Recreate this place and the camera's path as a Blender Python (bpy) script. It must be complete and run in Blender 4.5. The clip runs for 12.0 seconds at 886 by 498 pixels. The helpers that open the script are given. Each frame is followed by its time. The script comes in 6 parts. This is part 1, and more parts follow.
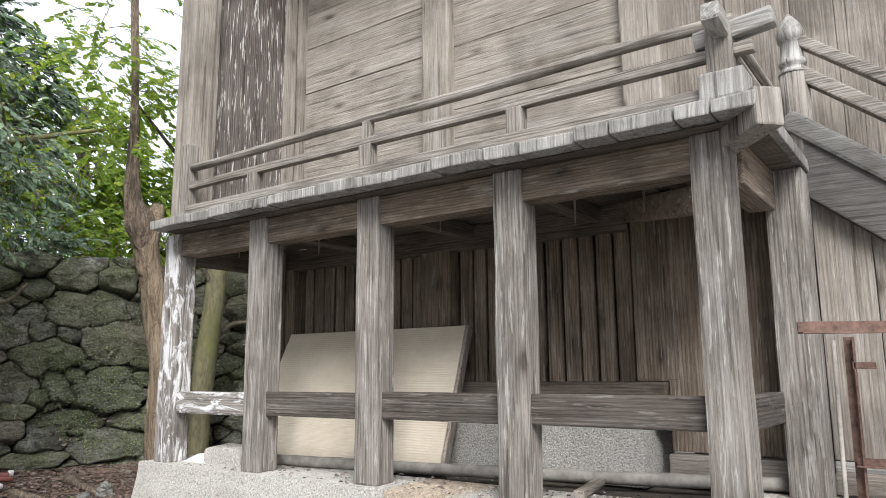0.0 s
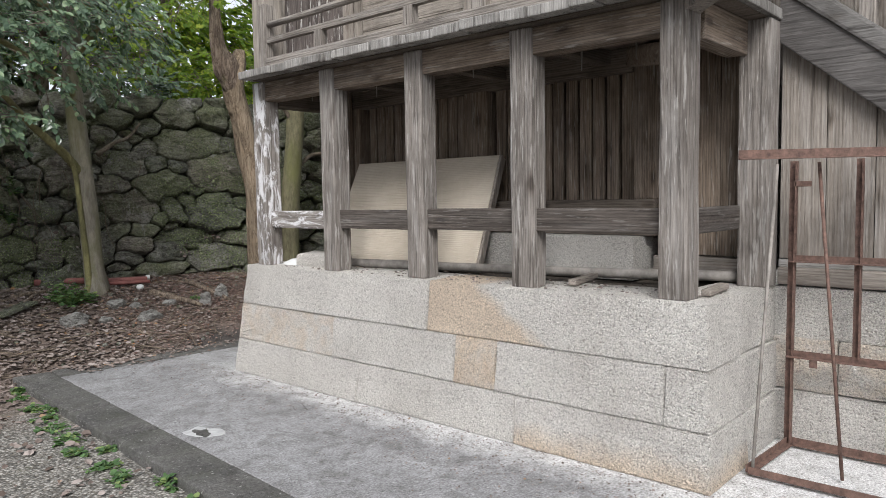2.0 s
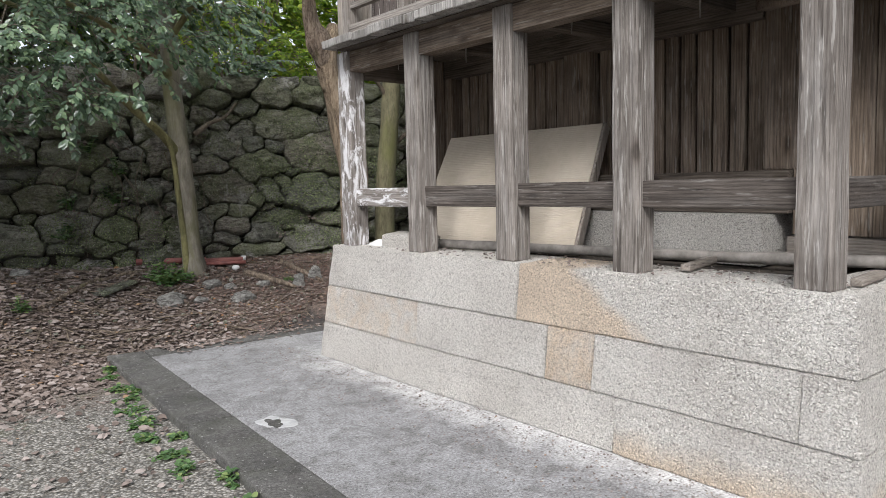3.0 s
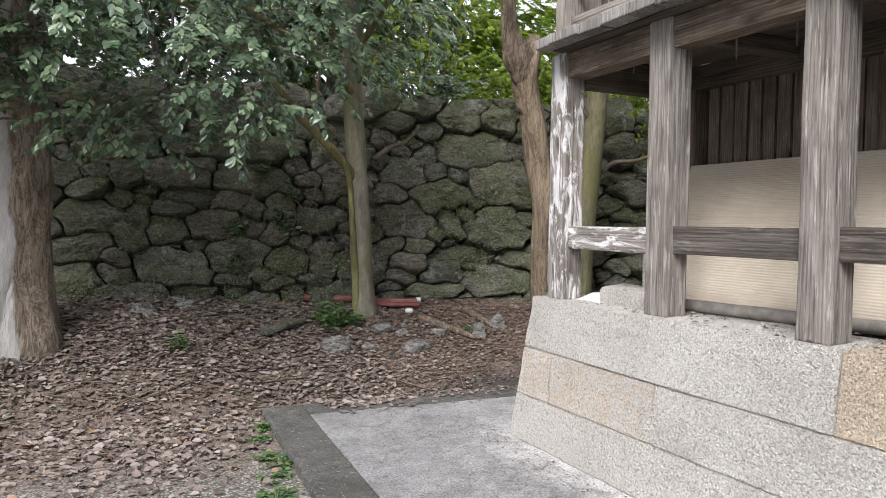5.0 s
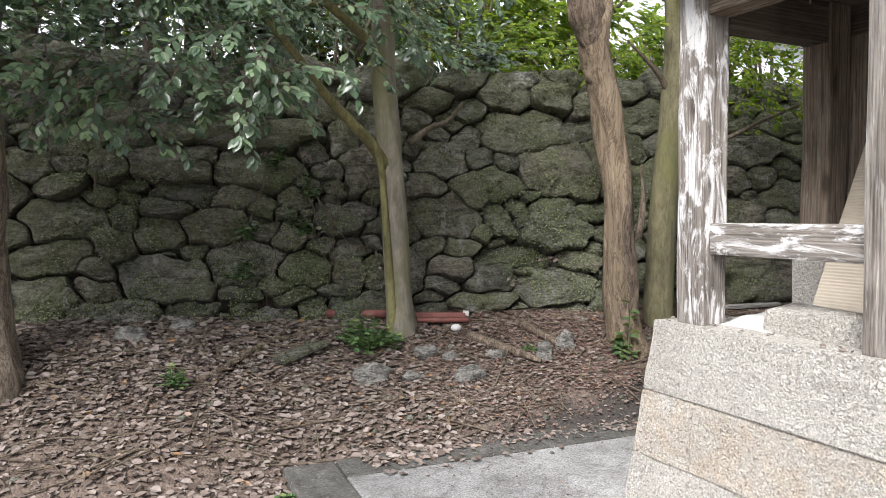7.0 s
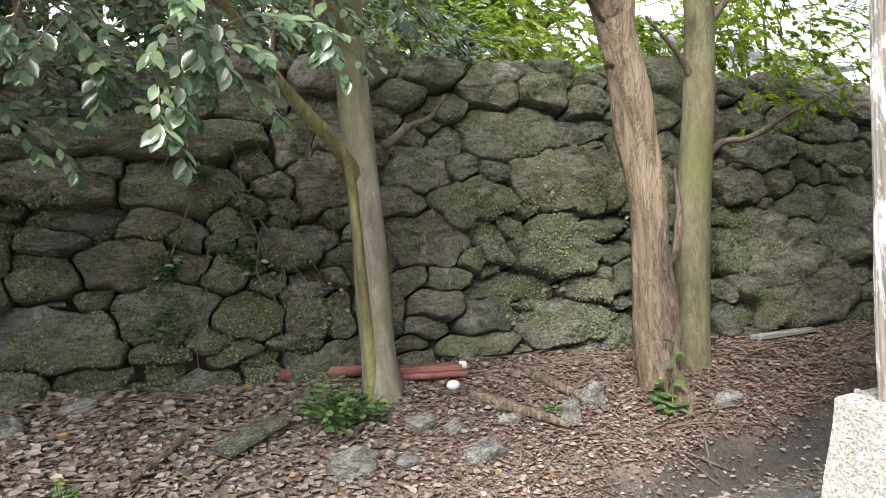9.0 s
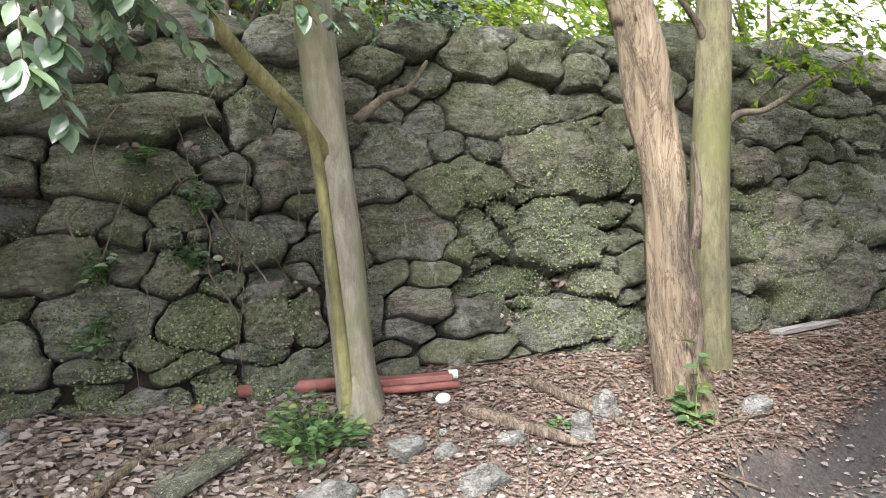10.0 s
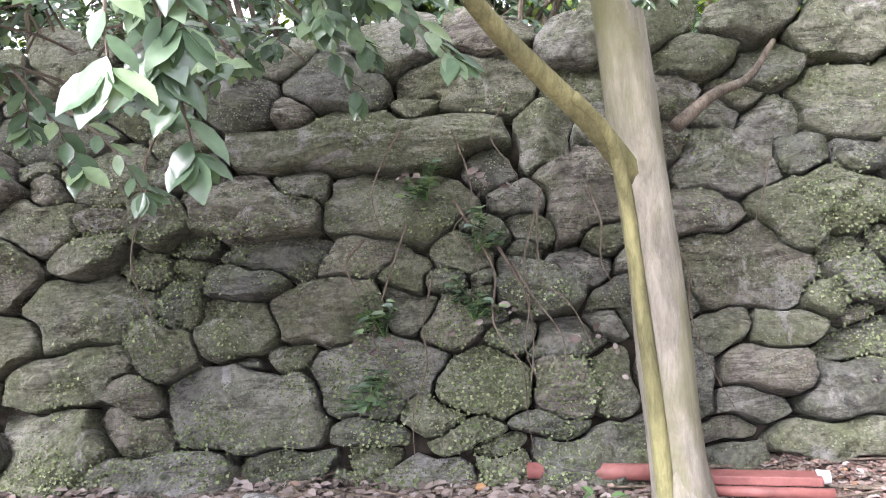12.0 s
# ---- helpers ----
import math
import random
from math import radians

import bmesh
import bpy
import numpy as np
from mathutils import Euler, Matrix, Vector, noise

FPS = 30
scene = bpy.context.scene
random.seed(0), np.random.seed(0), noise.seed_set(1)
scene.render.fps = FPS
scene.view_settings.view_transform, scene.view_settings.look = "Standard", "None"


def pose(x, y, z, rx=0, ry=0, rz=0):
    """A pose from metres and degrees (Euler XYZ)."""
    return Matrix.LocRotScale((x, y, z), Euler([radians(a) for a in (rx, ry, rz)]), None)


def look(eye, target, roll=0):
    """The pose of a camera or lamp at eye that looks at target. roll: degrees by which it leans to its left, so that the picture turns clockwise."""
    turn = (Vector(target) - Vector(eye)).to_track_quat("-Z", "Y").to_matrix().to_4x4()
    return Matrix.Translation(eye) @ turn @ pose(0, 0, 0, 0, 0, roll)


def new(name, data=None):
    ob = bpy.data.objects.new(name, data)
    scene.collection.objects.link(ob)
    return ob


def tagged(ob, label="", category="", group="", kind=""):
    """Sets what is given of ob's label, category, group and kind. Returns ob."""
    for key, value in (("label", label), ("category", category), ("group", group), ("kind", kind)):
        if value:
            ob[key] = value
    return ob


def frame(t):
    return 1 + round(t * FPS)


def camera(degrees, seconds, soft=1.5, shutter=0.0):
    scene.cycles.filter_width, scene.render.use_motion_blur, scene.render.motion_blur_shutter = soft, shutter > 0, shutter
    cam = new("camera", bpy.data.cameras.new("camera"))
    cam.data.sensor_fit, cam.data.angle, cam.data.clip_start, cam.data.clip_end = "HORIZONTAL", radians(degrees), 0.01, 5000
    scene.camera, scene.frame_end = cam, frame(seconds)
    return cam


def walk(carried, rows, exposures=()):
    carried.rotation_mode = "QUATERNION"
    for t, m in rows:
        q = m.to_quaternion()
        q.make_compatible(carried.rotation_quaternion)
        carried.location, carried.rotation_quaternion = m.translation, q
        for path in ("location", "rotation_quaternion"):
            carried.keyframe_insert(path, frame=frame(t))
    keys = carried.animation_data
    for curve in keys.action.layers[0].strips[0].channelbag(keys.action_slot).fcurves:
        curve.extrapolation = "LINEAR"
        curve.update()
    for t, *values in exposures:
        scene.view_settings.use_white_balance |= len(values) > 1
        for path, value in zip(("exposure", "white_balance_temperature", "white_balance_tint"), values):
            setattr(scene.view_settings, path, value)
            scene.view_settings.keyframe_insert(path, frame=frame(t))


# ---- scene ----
cam = camera(63.5, 12.0, soft=0.6)
PATH = [
    (0.0, look((-2.783, -0.534, 1.46), (-1.180, 0.608, 1.798), -0.4)),
    (0.5, pose(-2.976, -0.838, 1.554, 92.59, 0.78, -53.45)),
    (1.0, pose(-3.221, -1.166, 1.481, 89.67, 0.63, -52.38)),
    (1.5, pose(-3.503, -1.453, 1.456, 87.40, 0.69, -50.48)),
    (2.0, pose(-3.384, -1.327, 1.432, 85.90, 0.94, -48.33)),
    (2.5, pose(-3.177, -1.210, 1.385, 84.99, 1.20, -44.62)),
    (3.0, pose(-2.944, -1.090, 1.369, 84.78, 1.34, -39.43)),
    (3.5, pose(-2.798, -0.832, 1.365, 86.69, 0.53, -35.33)),
    (3.7, pose(-2.739, -0.699, 1.371, 87.27, 0.13, -33.86)),
    (5.3, pose(-2.509, 0.276, 1.351, 87.79, -0.75, -25.81)),
    (5.5, pose(-2.496, 0.401, 1.356, 87.68, -0.61, -25.77)),
    (6.0, pose(-2.422, 0.706, 1.344, 87.44, -0.09, -25.19)),
    (6.5, pose(-2.352, 1.007, 1.354, 87.23, -0.04, -25.09)),
    (7.0, pose(-2.318, 1.372, 1.378, 87.42, 0.20, -26.05)),
    (7.2, pose(-2.276, 1.512, 1.384, 87.56, 0.44, -26.07)),
    (8.8, pose(-2.179, 2.609, 1.434, 88.52, 1.84, -31.92)),
    (9.0, pose(-2.112, 2.729, 1.435, 88.59, 2.02, -32.54)),
    (9.5, pose(-1.951, 3.001, 1.442, 88.34, 2.17, -33.73)),
    (10.0, pose(-1.820, 3.291, 1.417, 87.83, 2.99, -34.61)),
    (10.5, pose(-1.674, 3.505, 1.436, 88.14, 3.20, -32.28)),
    (11.0, pose(-1.469, 3.663, 1.474, 88.66, 2.22, -25.94)),
    (11.5, pose(-1.431, 3.843, 1.482, 89.37, 2.58, -20.80)),
    (12.0, pose(-1.465, 3.996, 1.512, 90.72, 3.80, -9.97)),
]
EXPOSURES = [(0.0, 0.25, 6150, 9), (1.5, -0.2, 6150, 10), (3.5, 0.0, 6150, 11), (5.5, 0.18, 6250, 12), (7.0, 0.42, 6300, 11), (9.0, 0.95, 6450, 9), (9.5, 1.18, 6450, 9), (10.0, 1.5, 6250, 10), (11.0, 2.0, 6050, 13), (11.5, 2.2, 6000, 17), (12.0, 2.35, 5950, 21)]
walk(cam, PATH, EXPOSURES)

# ---- sky and sun ----
world = bpy.data.worlds.new("overcast_sky")
scene.world = world
world.use_nodes = True
wn = world.node_tree.nodes
sky = wn.new("ShaderNodeTexSky")
sky.sky_type = "NISHITA"
sky.sun_disc = False
sky.sun_elevation = radians(44)
sky.sun_rotation = radians(229)
sky.air_density = 1.0
sky.dust_density = 5.0
sky.ozone_density = 0.6
wn["Background"].inputs["Strength"].default_value = 0.15
haze = wn.new("ShaderNodeHueSaturation")
haze.inputs["Saturation"].default_value = 0.22
haze.inputs["Value"].default_value = 1.0
cloud = wn.new("ShaderNodeMix")
cloud.data_type = "RGBA"
cloud.inputs["Factor"].default_value = 0.6
cloud.inputs["B"].default_value = (9.5, 9.7, 10.0, 1)
world.node_tree.links.new(sky.outputs["Color"], haze.inputs["Color"])
world.node_tree.links.new(haze.outputs["Color"], cloud.inputs["A"])
world.node_tree.links.new(cloud.outputs["Result"], wn["Background"].inputs["Color"])
sun = new("sun", bpy.data.lights.new("sun", "SUN"))
sun.data.energy, sun.data.angle, sun.data.color = 4.8, radians(30), (1.0, 0.96, 0.9)
sun.matrix_world = look((-7.8, -6.3, 9.8), (0, 0.5, 0))


# ---- materials ----
def mat(name):
    m = bpy.data.materials.new(name)
    m.use_nodes = True
    nt = m.node_tree
    return m, nt, nt.nodes["Principled BSDF"]


def node(nt, kind, **values):
    n = nt.nodes.new(kind)
    for key, value in values.items():
        n.inputs[key.replace("_", " ")].default_value = value
    return n


def ramp(nt, fac, stops):
    r = nt.nodes.new("ShaderNodeValToRGB")
    e = r.color_ramp.elements
    while len(e) < len(stops):
        e.new(0.5)
    for k, (p, c) in zip(e, stops):
        k.position, k.color = p, (*c, 1)
    nt.links.new(fac, r.inputs["Fac"])
    return r.outputs["Color"]


def mixc(nt, a, b, fac, mode="MIX"):
    n = nt.nodes.new("ShaderNodeMix")
    n.data_type, n.blend_type = "RGBA", mode
    for socket, value in ((n.inputs["Factor"], fac), (n.inputs["A"], a), (n.inputs["B"], b)):
        if isinstance(value, (int, float)):
            socket.default_value = value
        elif isinstance(value, tuple):
            socket.default_value = (*value, 1)
        else:
            nt.links.new(value, socket)
    return n.outputs["Result"]


def coords(nt, scale=(1, 1, 1), shift=True):
    """Object coordinates, moved by a random amount for each object."""
    tc = nt.nodes.new("ShaderNodeTexCoord")
    mp = node(nt, "ShaderNodeMapping", Scale=scale)
    nt.links.new(tc.outputs["Object"], mp.inputs["Vector"])
    if shift:
        oi = nt.nodes.new("ShaderNodeObjectInfo")
        mu = nt.nodes.new("ShaderNodeMath")
        mu.operation = "MULTIPLY"
        mu.inputs[1].default_value = 37.0
        nt.links.new(oi.outputs["Random"], mu.inputs[0])
        nt.links.new(mu.outputs[0], mp.inputs["Location"])
    return mp.outputs["Vector"]


def noise_tex(nt, vec, scale, detail=5.0, rough=0.6, distort=0.0):
    n = node(nt, "ShaderNodeTexNoise", Scale=scale, Detail=detail, Roughness=rough, Distortion=distort)
    nt.links.new(vec, n.inputs["Vector"])
    return n.outputs["Fac"]


def bump(nt, bsdf, height, strength, distance, under=None):
    b = node(nt, "ShaderNodeBump", Strength=strength, Distance=distance)
    nt.links.new(height, b.inputs["Height"])
    if under is not None:
        nt.links.new(under, b.inputs["Normal"])
    nt.links.new(b.outputs["Normal"], bsdf.inputs["Normal"])
    return b.outputs["Normal"]


def wood(name, axis, dark, light, pale=0.0, wear=0.0, flecks=0.0, ringed=0.5):
    """Weathered timber whose grain runs along the axis. pale: bleached streaks; wear: flaked white paint; flecks: small pale flecks."""
    m, nt, b = mat(name)
    stretch = [28.0, 28.0, 28.0]
    stretch["xyz".index(axis)] = 2.0
    v = coords(nt, tuple(stretch))
    grain = noise_tex(nt, v, 1.6, 8, 0.68, 0.5)
    fine = noise_tex(nt, v, 6.0, 4, 0.7)
    big = noise_tex(nt, coords(nt, (1.4, 1.4, 1.4)), 1.3, 4, 0.6, 0.4)
    c = ramp(nt, grain, [(0.24, dark), (0.52, tuple((a + d) / 2 for a, d in zip(dark, light))), (0.8, light)])
    along = [1.0, 1.0, 1.0]
    along["xyz".index(axis)] = 0.06
    rings = node(nt, "ShaderNodeTexWave", Scale=26.0, Distortion=5.0, Detail=4.0, Detail_Scale=1.2, Detail_Roughness=0.6)
    rings.wave_type, rings.rings_direction = "RINGS", axis.upper()
    nt.links.new(coords(nt, tuple(along)), rings.inputs["Vector"])
    c = mixc(nt, c, ramp(nt, rings.outputs["Fac"], [(0.0, (0.42, 0.38, 0.35)), (0.3, (0.95, 0.93, 0.91)), (1.0, (1.12, 1.1, 1.08))]), ringed, "MULTIPLY")
    c = mixc(nt, c, ramp(nt, big, [(0.3, (0.45, 0.43, 0.41)), (0.5, (0.95, 0.94, 0.92)), (0.7, (1.3, 1.29, 1.27))]), 0.8, "MULTIPLY")
    c = mixc(nt, c, ramp(nt, fine, [(0.36, (0.5, 0.46, 0.43)), (0.5, (1, 1, 1))]), 0.35, "MULTIPLY")
    # drying cracks along the grain, and knots
    s = [42.0, 42.0, 42.0]
    s["xyz".index(axis)] = 1.3
    crack = noise_tex(nt, coords(nt, tuple(s)), 1.0, 3, 0.5, 0.3)
    c = mixc(nt, c, ramp(nt, crack, [(0.35, (0.2, 0.18, 0.165)), (0.39, (1, 1, 1)), (0.6, (1, 1, 1)), (0.68, (1.25, 1.24, 1.22))]), 0.55, "MULTIPLY")
    s = [5.0, 5.0, 5.0]
    s["xyz".index(axis)] = 2.0
    knots = node(nt, "ShaderNodeTexVoronoi", Scale=1.1)
    nt.links.new(coords(nt, tuple(s)), knots.inputs["Vector"])
    c = mixc(nt, c, ramp(nt, knots.outputs["Distance"], [(0.07, (0.25, 0.22, 0.2)), (0.13, (0.7, 0.67, 0.64)), (0.2, (1, 1, 1))]), 0.8, "MULTIPLY")
    if pale:
        s = [7.0, 7.0, 7.0]
        s["xyz".index(axis)] = 0.7
        p = noise_tex(nt, coords(nt, tuple(s)), 1.5, 6, 0.7)
        c = mixc(nt, c, (0.5, 0.48, 0.46), ramp(nt, p, [(0.5, (0, 0, 0)), (0.72, (pale, pale, pale))]))
    if flecks:
        s = [55.0, 55.0, 55.0]
        s["xyz".index(axis)] = 5.0
        p = noise_tex(nt, coords(nt, tuple(s)), 1.0, 3, 0.6)
        c = mixc(nt, c, (0.55, 0.53, 0.5), ramp(nt, p, [(0.58, (0, 0, 0)), (0.66, (flecks, flecks, flecks))]))
    if wear:
        s = [17.0, 17.0, 17.0]
        s["xyz".index(axis)] = 4.2
        p = noise_tex(nt, coords(nt, tuple(s)), 0.9, 8, 0.72, 1.0)
        c = mixc(nt, c, (0.62, 0.61, 0.62), ramp(nt, p, [(0.56 - wear * 0.1, (0, 0, 0)), (0.62 - wear * 0.06, (1, 1, 1))]))
    nt.links.new(c, b.inputs["Base Color"])
    b.inputs["Roughness"].default_value = 0.85
    b.inputs["Specular IOR Level"].default_value = 0.25
    n0 = bump(nt, b, crack, 0.6, 0.012)
    n1 = bump(nt, b, grain, 0.8, 0.008, n0)
    n2 = bump(nt, b, rings.outputs["Fac"], 0.5 * ringed, 0.004, n1)
    bump(nt, b, fine, 0.4, 0.002, n2)
    return m


WOODS = {}


def timber(kind, axis):
    key = (kind, axis)
    if key not in WOODS:
        opts = {
            "post": ((0.075, 0.065, 0.058), (0.31, 0.285, 0.265), 0.4, 0.0, 0.35, 0.4),
            "painted": ((0.1, 0.088, 0.08), (0.33, 0.305, 0.288), 0.3, 0.65, 0.2),
            "beam": ((0.075, 0.056, 0.042), (0.29, 0.235, 0.188), 0.1, 0.0, 0.2),
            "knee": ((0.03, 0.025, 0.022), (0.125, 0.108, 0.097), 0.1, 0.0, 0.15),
            "coping": ((0.11, 0.105, 0.102), (0.17, 0.163, 0.158), 0.15, 0.0, 0.05, 0.12),
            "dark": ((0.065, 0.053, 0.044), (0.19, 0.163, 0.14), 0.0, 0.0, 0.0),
            "deck": ((0.14, 0.134, 0.128), (0.4, 0.39, 0.375), 0.5, 0.0, 0.1, 0.3),
            "rail": ((0.11, 0.1, 0.094), (0.35, 0.32, 0.29), 0.25, 0.0, 0.12),
            "board": ((0.17, 0.15, 0.13), (0.34, 0.308, 0.272), 0.3, 0.0, 0.0, 0.12),
            "mottled": ((0.06, 0.052, 0.05), (0.19, 0.165, 0.155), 0.0, 0.0, 0.9),
            "plank": ((0.15, 0.13, 0.113), (0.31, 0.28, 0.25), 0.3, 0.0, 0.15, 0.3),
            "stringer": ((0.07, 0.065, 0.063), (0.125, 0.118, 0.115), 0.06, 0.0, 0.05, 0.1),
        }[kind]
        WOODS[key] = wood(kind + "_wood_" + axis, axis, opts[0], opts[1], *opts[2:])
    return WOODS[key]


def granite(name, stain=""):
    """Chiselled granite. stain: where rust has run, '' for none, or 'faint', 'all', 'slope' or 'foot'."""
    m, nt, b = mat(name)
    v = coords(nt, (1, 1, 1), False)
    speck = noise_tex(nt, v, 110, 4, 0.78)
    chisel = noise_tex(nt, coords(nt, (1, 1, 1.5), False), 55, 4, 0.64, 0.9)
    big = noise_tex(nt, coords(nt, (1, 1, 1)), 2.0, 5, 0.6)
    c = ramp(nt, speck, [(0.3, (0.3, 0.282, 0.258)), (0.46, (0.64, 0.61, 0.572)), (0.64, (0.9, 0.872, 0.835))])
    c = mixc(nt, c, ramp(nt, big, [(0.3, (0.88, 0.855, 0.83)), (0.7, (1.15, 1.14, 1.12))]), 0.8, "MULTIPLY")
    # the pits' shade is put into the colour to strengthen the chisel relief
    c = mixc(nt, c, ramp(nt, chisel, [(0.34, (0.5, 0.475, 0.45)), (0.46, (1, 1, 1)), (0.6, (1.08, 1.08, 1.08))]), 0.8, "MULTIPLY")
    if stain:
        p = noise_tex(nt, v, 7.0, 5, 0.65, 0.4)
        if stain == "faint":
            fac = ramp(nt, p, [(0.35, (0.0, 0.0, 0.0)), (0.65, (0.35, 0.35, 0.35))])
        elif stain == "all":
            fac = ramp(nt, p, [(0.25, (0.1, 0.1, 0.1)), (0.65, (0.6, 0.6, 0.6))])
        else:
            sep = nt.nodes.new("ShaderNodeSeparateXYZ")
            nt.links.new(v, sep.inputs[0])
            a = nt.nodes.new("ShaderNodeMath")
            a.operation = "MULTIPLY_ADD"
            nt.links.new(sep.outputs["Z"], a.inputs[0])
            if stain == "slope":
                a.inputs[1].default_value = -1.5
                nt.links.new(sep.outputs["Y"], a.inputs[2])
                lo, hi = 0.02, 0.1
            else:
                a.inputs[1].default_value = -1.0
                a.inputs[2].default_value = 0.0
                lo, hi = -0.14, -0.06
            q = nt.nodes.new("ShaderNodeMath")
            q.operation = "MULTIPLY_ADD"
            q.inputs[1].default_value = 0.22 if stain == "slope" else 0.16
            nt.links.new(p, q.inputs[0])
            nt.links.new(a.outputs[0], q.inputs[2])
            mid = 0.11 if stain == "slope" else 0.08
            rng_ = node(nt, "ShaderNodeMapRange", From_Min=lo + mid - 0.02, From_Max=hi + mid + 0.05, To_Max=0.5)
            nt.links.new(q.outputs[0], rng_.inputs["Value"])
            fac = rng_.outputs[0]
        c = mixc(nt, c, mixc(nt, c, (0.95, 0.7, 0.44), 1.0, "MULTIPLY"), fac)
    nt.links.new(c, b.inputs["Base Color"])
    b.inputs["Roughness"].default_value = 0.9
    n1 = bump(nt, b, chisel, 1.0, 0.06)
    bump(nt, b, speck, 0.35, 0.003, n1)
    return m


def plain_stone(name, dark, light, moss, lichen):
    m, nt, b = mat(name)
    v = coords(nt)
    g = noise_tex(nt, v, 5, 8, 0.65, 0.4)
    f = noise_tex(nt, v, 38, 5, 0.65)
    c = ramp(nt, g, [(0.3, dark), (0.7, light)])
    c = mixc(nt, c, ramp(nt, f, [(0.32, (0.5, 0.48, 0.46)), (0.58, (1.1, 1.1, 1.08))]), 0.8, "MULTIPLY")
    layer = noise_tex(nt, coords(nt, (1.6, 1.6, 7.0)), 1.7, 7, 0.7, 0.5)
    crack = ramp(nt, layer, [(0.43, (1, 1, 1)), (0.485, (0.22, 0.2, 0.19)), (0.53, (1, 1, 1))])
    c = mixc(nt, c, crack, 0.7, "MULTIPLY")
    if moss:
        mo = noise_tex(nt, v, 3.2, 6, 0.7, 0.3)
        c = mixc(nt, c, ramp(nt, f, [(0.3, (0.06, 0.068, 0.034)), (0.7, (0.2, 0.212, 0.115))]), ramp(nt, mo, [(0.6 - moss * 0.3, (0, 0, 0)), (0.78 - moss * 0.2, (0.85, 0.85, 0.85))]))
    if lichen:
        li = noise_tex(nt, v, 9, 6, 0.75, 0.6)
        c = mixc(nt, c, (0.34, 0.34, 0.3), ramp(nt, li, [(0.6, (0, 0, 0)), (0.68, (lichen, lichen, lichen))]))
    if lichen:
        crust = noise_tex(nt, v, 3.4, 8, 0.72, 0.8)
        c = mixc(nt, c, ramp(nt, f, [(0.3, (0.2, 0.19, 0.178)), (0.7, (0.46, 0.44, 0.42))]), ramp(nt, crust, [(0.58, (0, 0, 0)), (0.63, (lichen, lichen, lichen))]))
    if moss:
        dots = node(nt, "ShaderNodeTexVoronoi", Scale=70.0)
        nt.links.new(v, dots.inputs["Vector"])
        where = ramp(nt, noise_tex(nt, v, 4.2, 5, 0.7, 0.4), [(0.43, (0, 0, 0)), (0.55, (1, 1, 1))])
        spots = mixc(nt, ramp(nt, dots.outputs["Distance"], [(0.3, (1, 1, 1)), (0.38, (0, 0, 0))]), where, 1.0, "MULTIPLY")
        c = mixc(nt, c, ramp(nt, dots.outputs["Color"], [(0.2, (0.1, 0.125, 0.055)), (0.8, (0.3, 0.32, 0.22))]), spots)
    nt.links.new(c, b.inputs["Base Color"])
    b.inputs["Roughness"].default_value = 0.92
    b.inputs["Specular IOR Level"].default_value = 0.25
    n1 = bump(nt, b, g, 1.0, 0.12)
    n2 = bump(nt, b, layer, 1.0, 0.06, n1)
    bump(nt, b, f, 1.0, 0.025, n2)
    return m


def leafy(name, stops, gloss, through_light):
    """Leaf material, coloured leaf by leaf, that lets some light through."""
    m, nt, b = mat(name)
    geo = nt.nodes.new("ShaderNodeNewGeometry")
    c = ramp(nt, geo.outputs["Random Per Island"], stops)
    v = coords(nt, (1, 1, 1), False)
    c = mixc(nt, c, ramp(nt, noise_tex(nt, v, 45, 3), [(0.3, (0.75, 0.75, 0.75)), (0.7, (1.15, 1.15, 1.15))]), 0.8, "MULTIPLY")
    nt.links.new(c, b.inputs["Base Color"])
    b.inputs["Roughness"].default_value = gloss
    b.inputs["Specular IOR Level"].default_value = 0.55 if gloss < 0.5 else 0.1
    if through_light:
        tr = nt.nodes.new("ShaderNodeBsdfTranslucent")
        nt.links.new(mixc(nt, c, (1.6, 1.75, 0.5), 1.0, "MULTIPLY"), tr.inputs["Color"])
        mx = nt.nodes.new("ShaderNodeMixShader")
        mx.inputs[0].default_value = through_light
        nt.links.new(b.outputs[0], mx.inputs[1])
        nt.links.new(tr.outputs[0], mx.inputs[2])
        nt.links.new(mx.outputs[0], nt.nodes["Material Output"].inputs["Surface"])
    return m


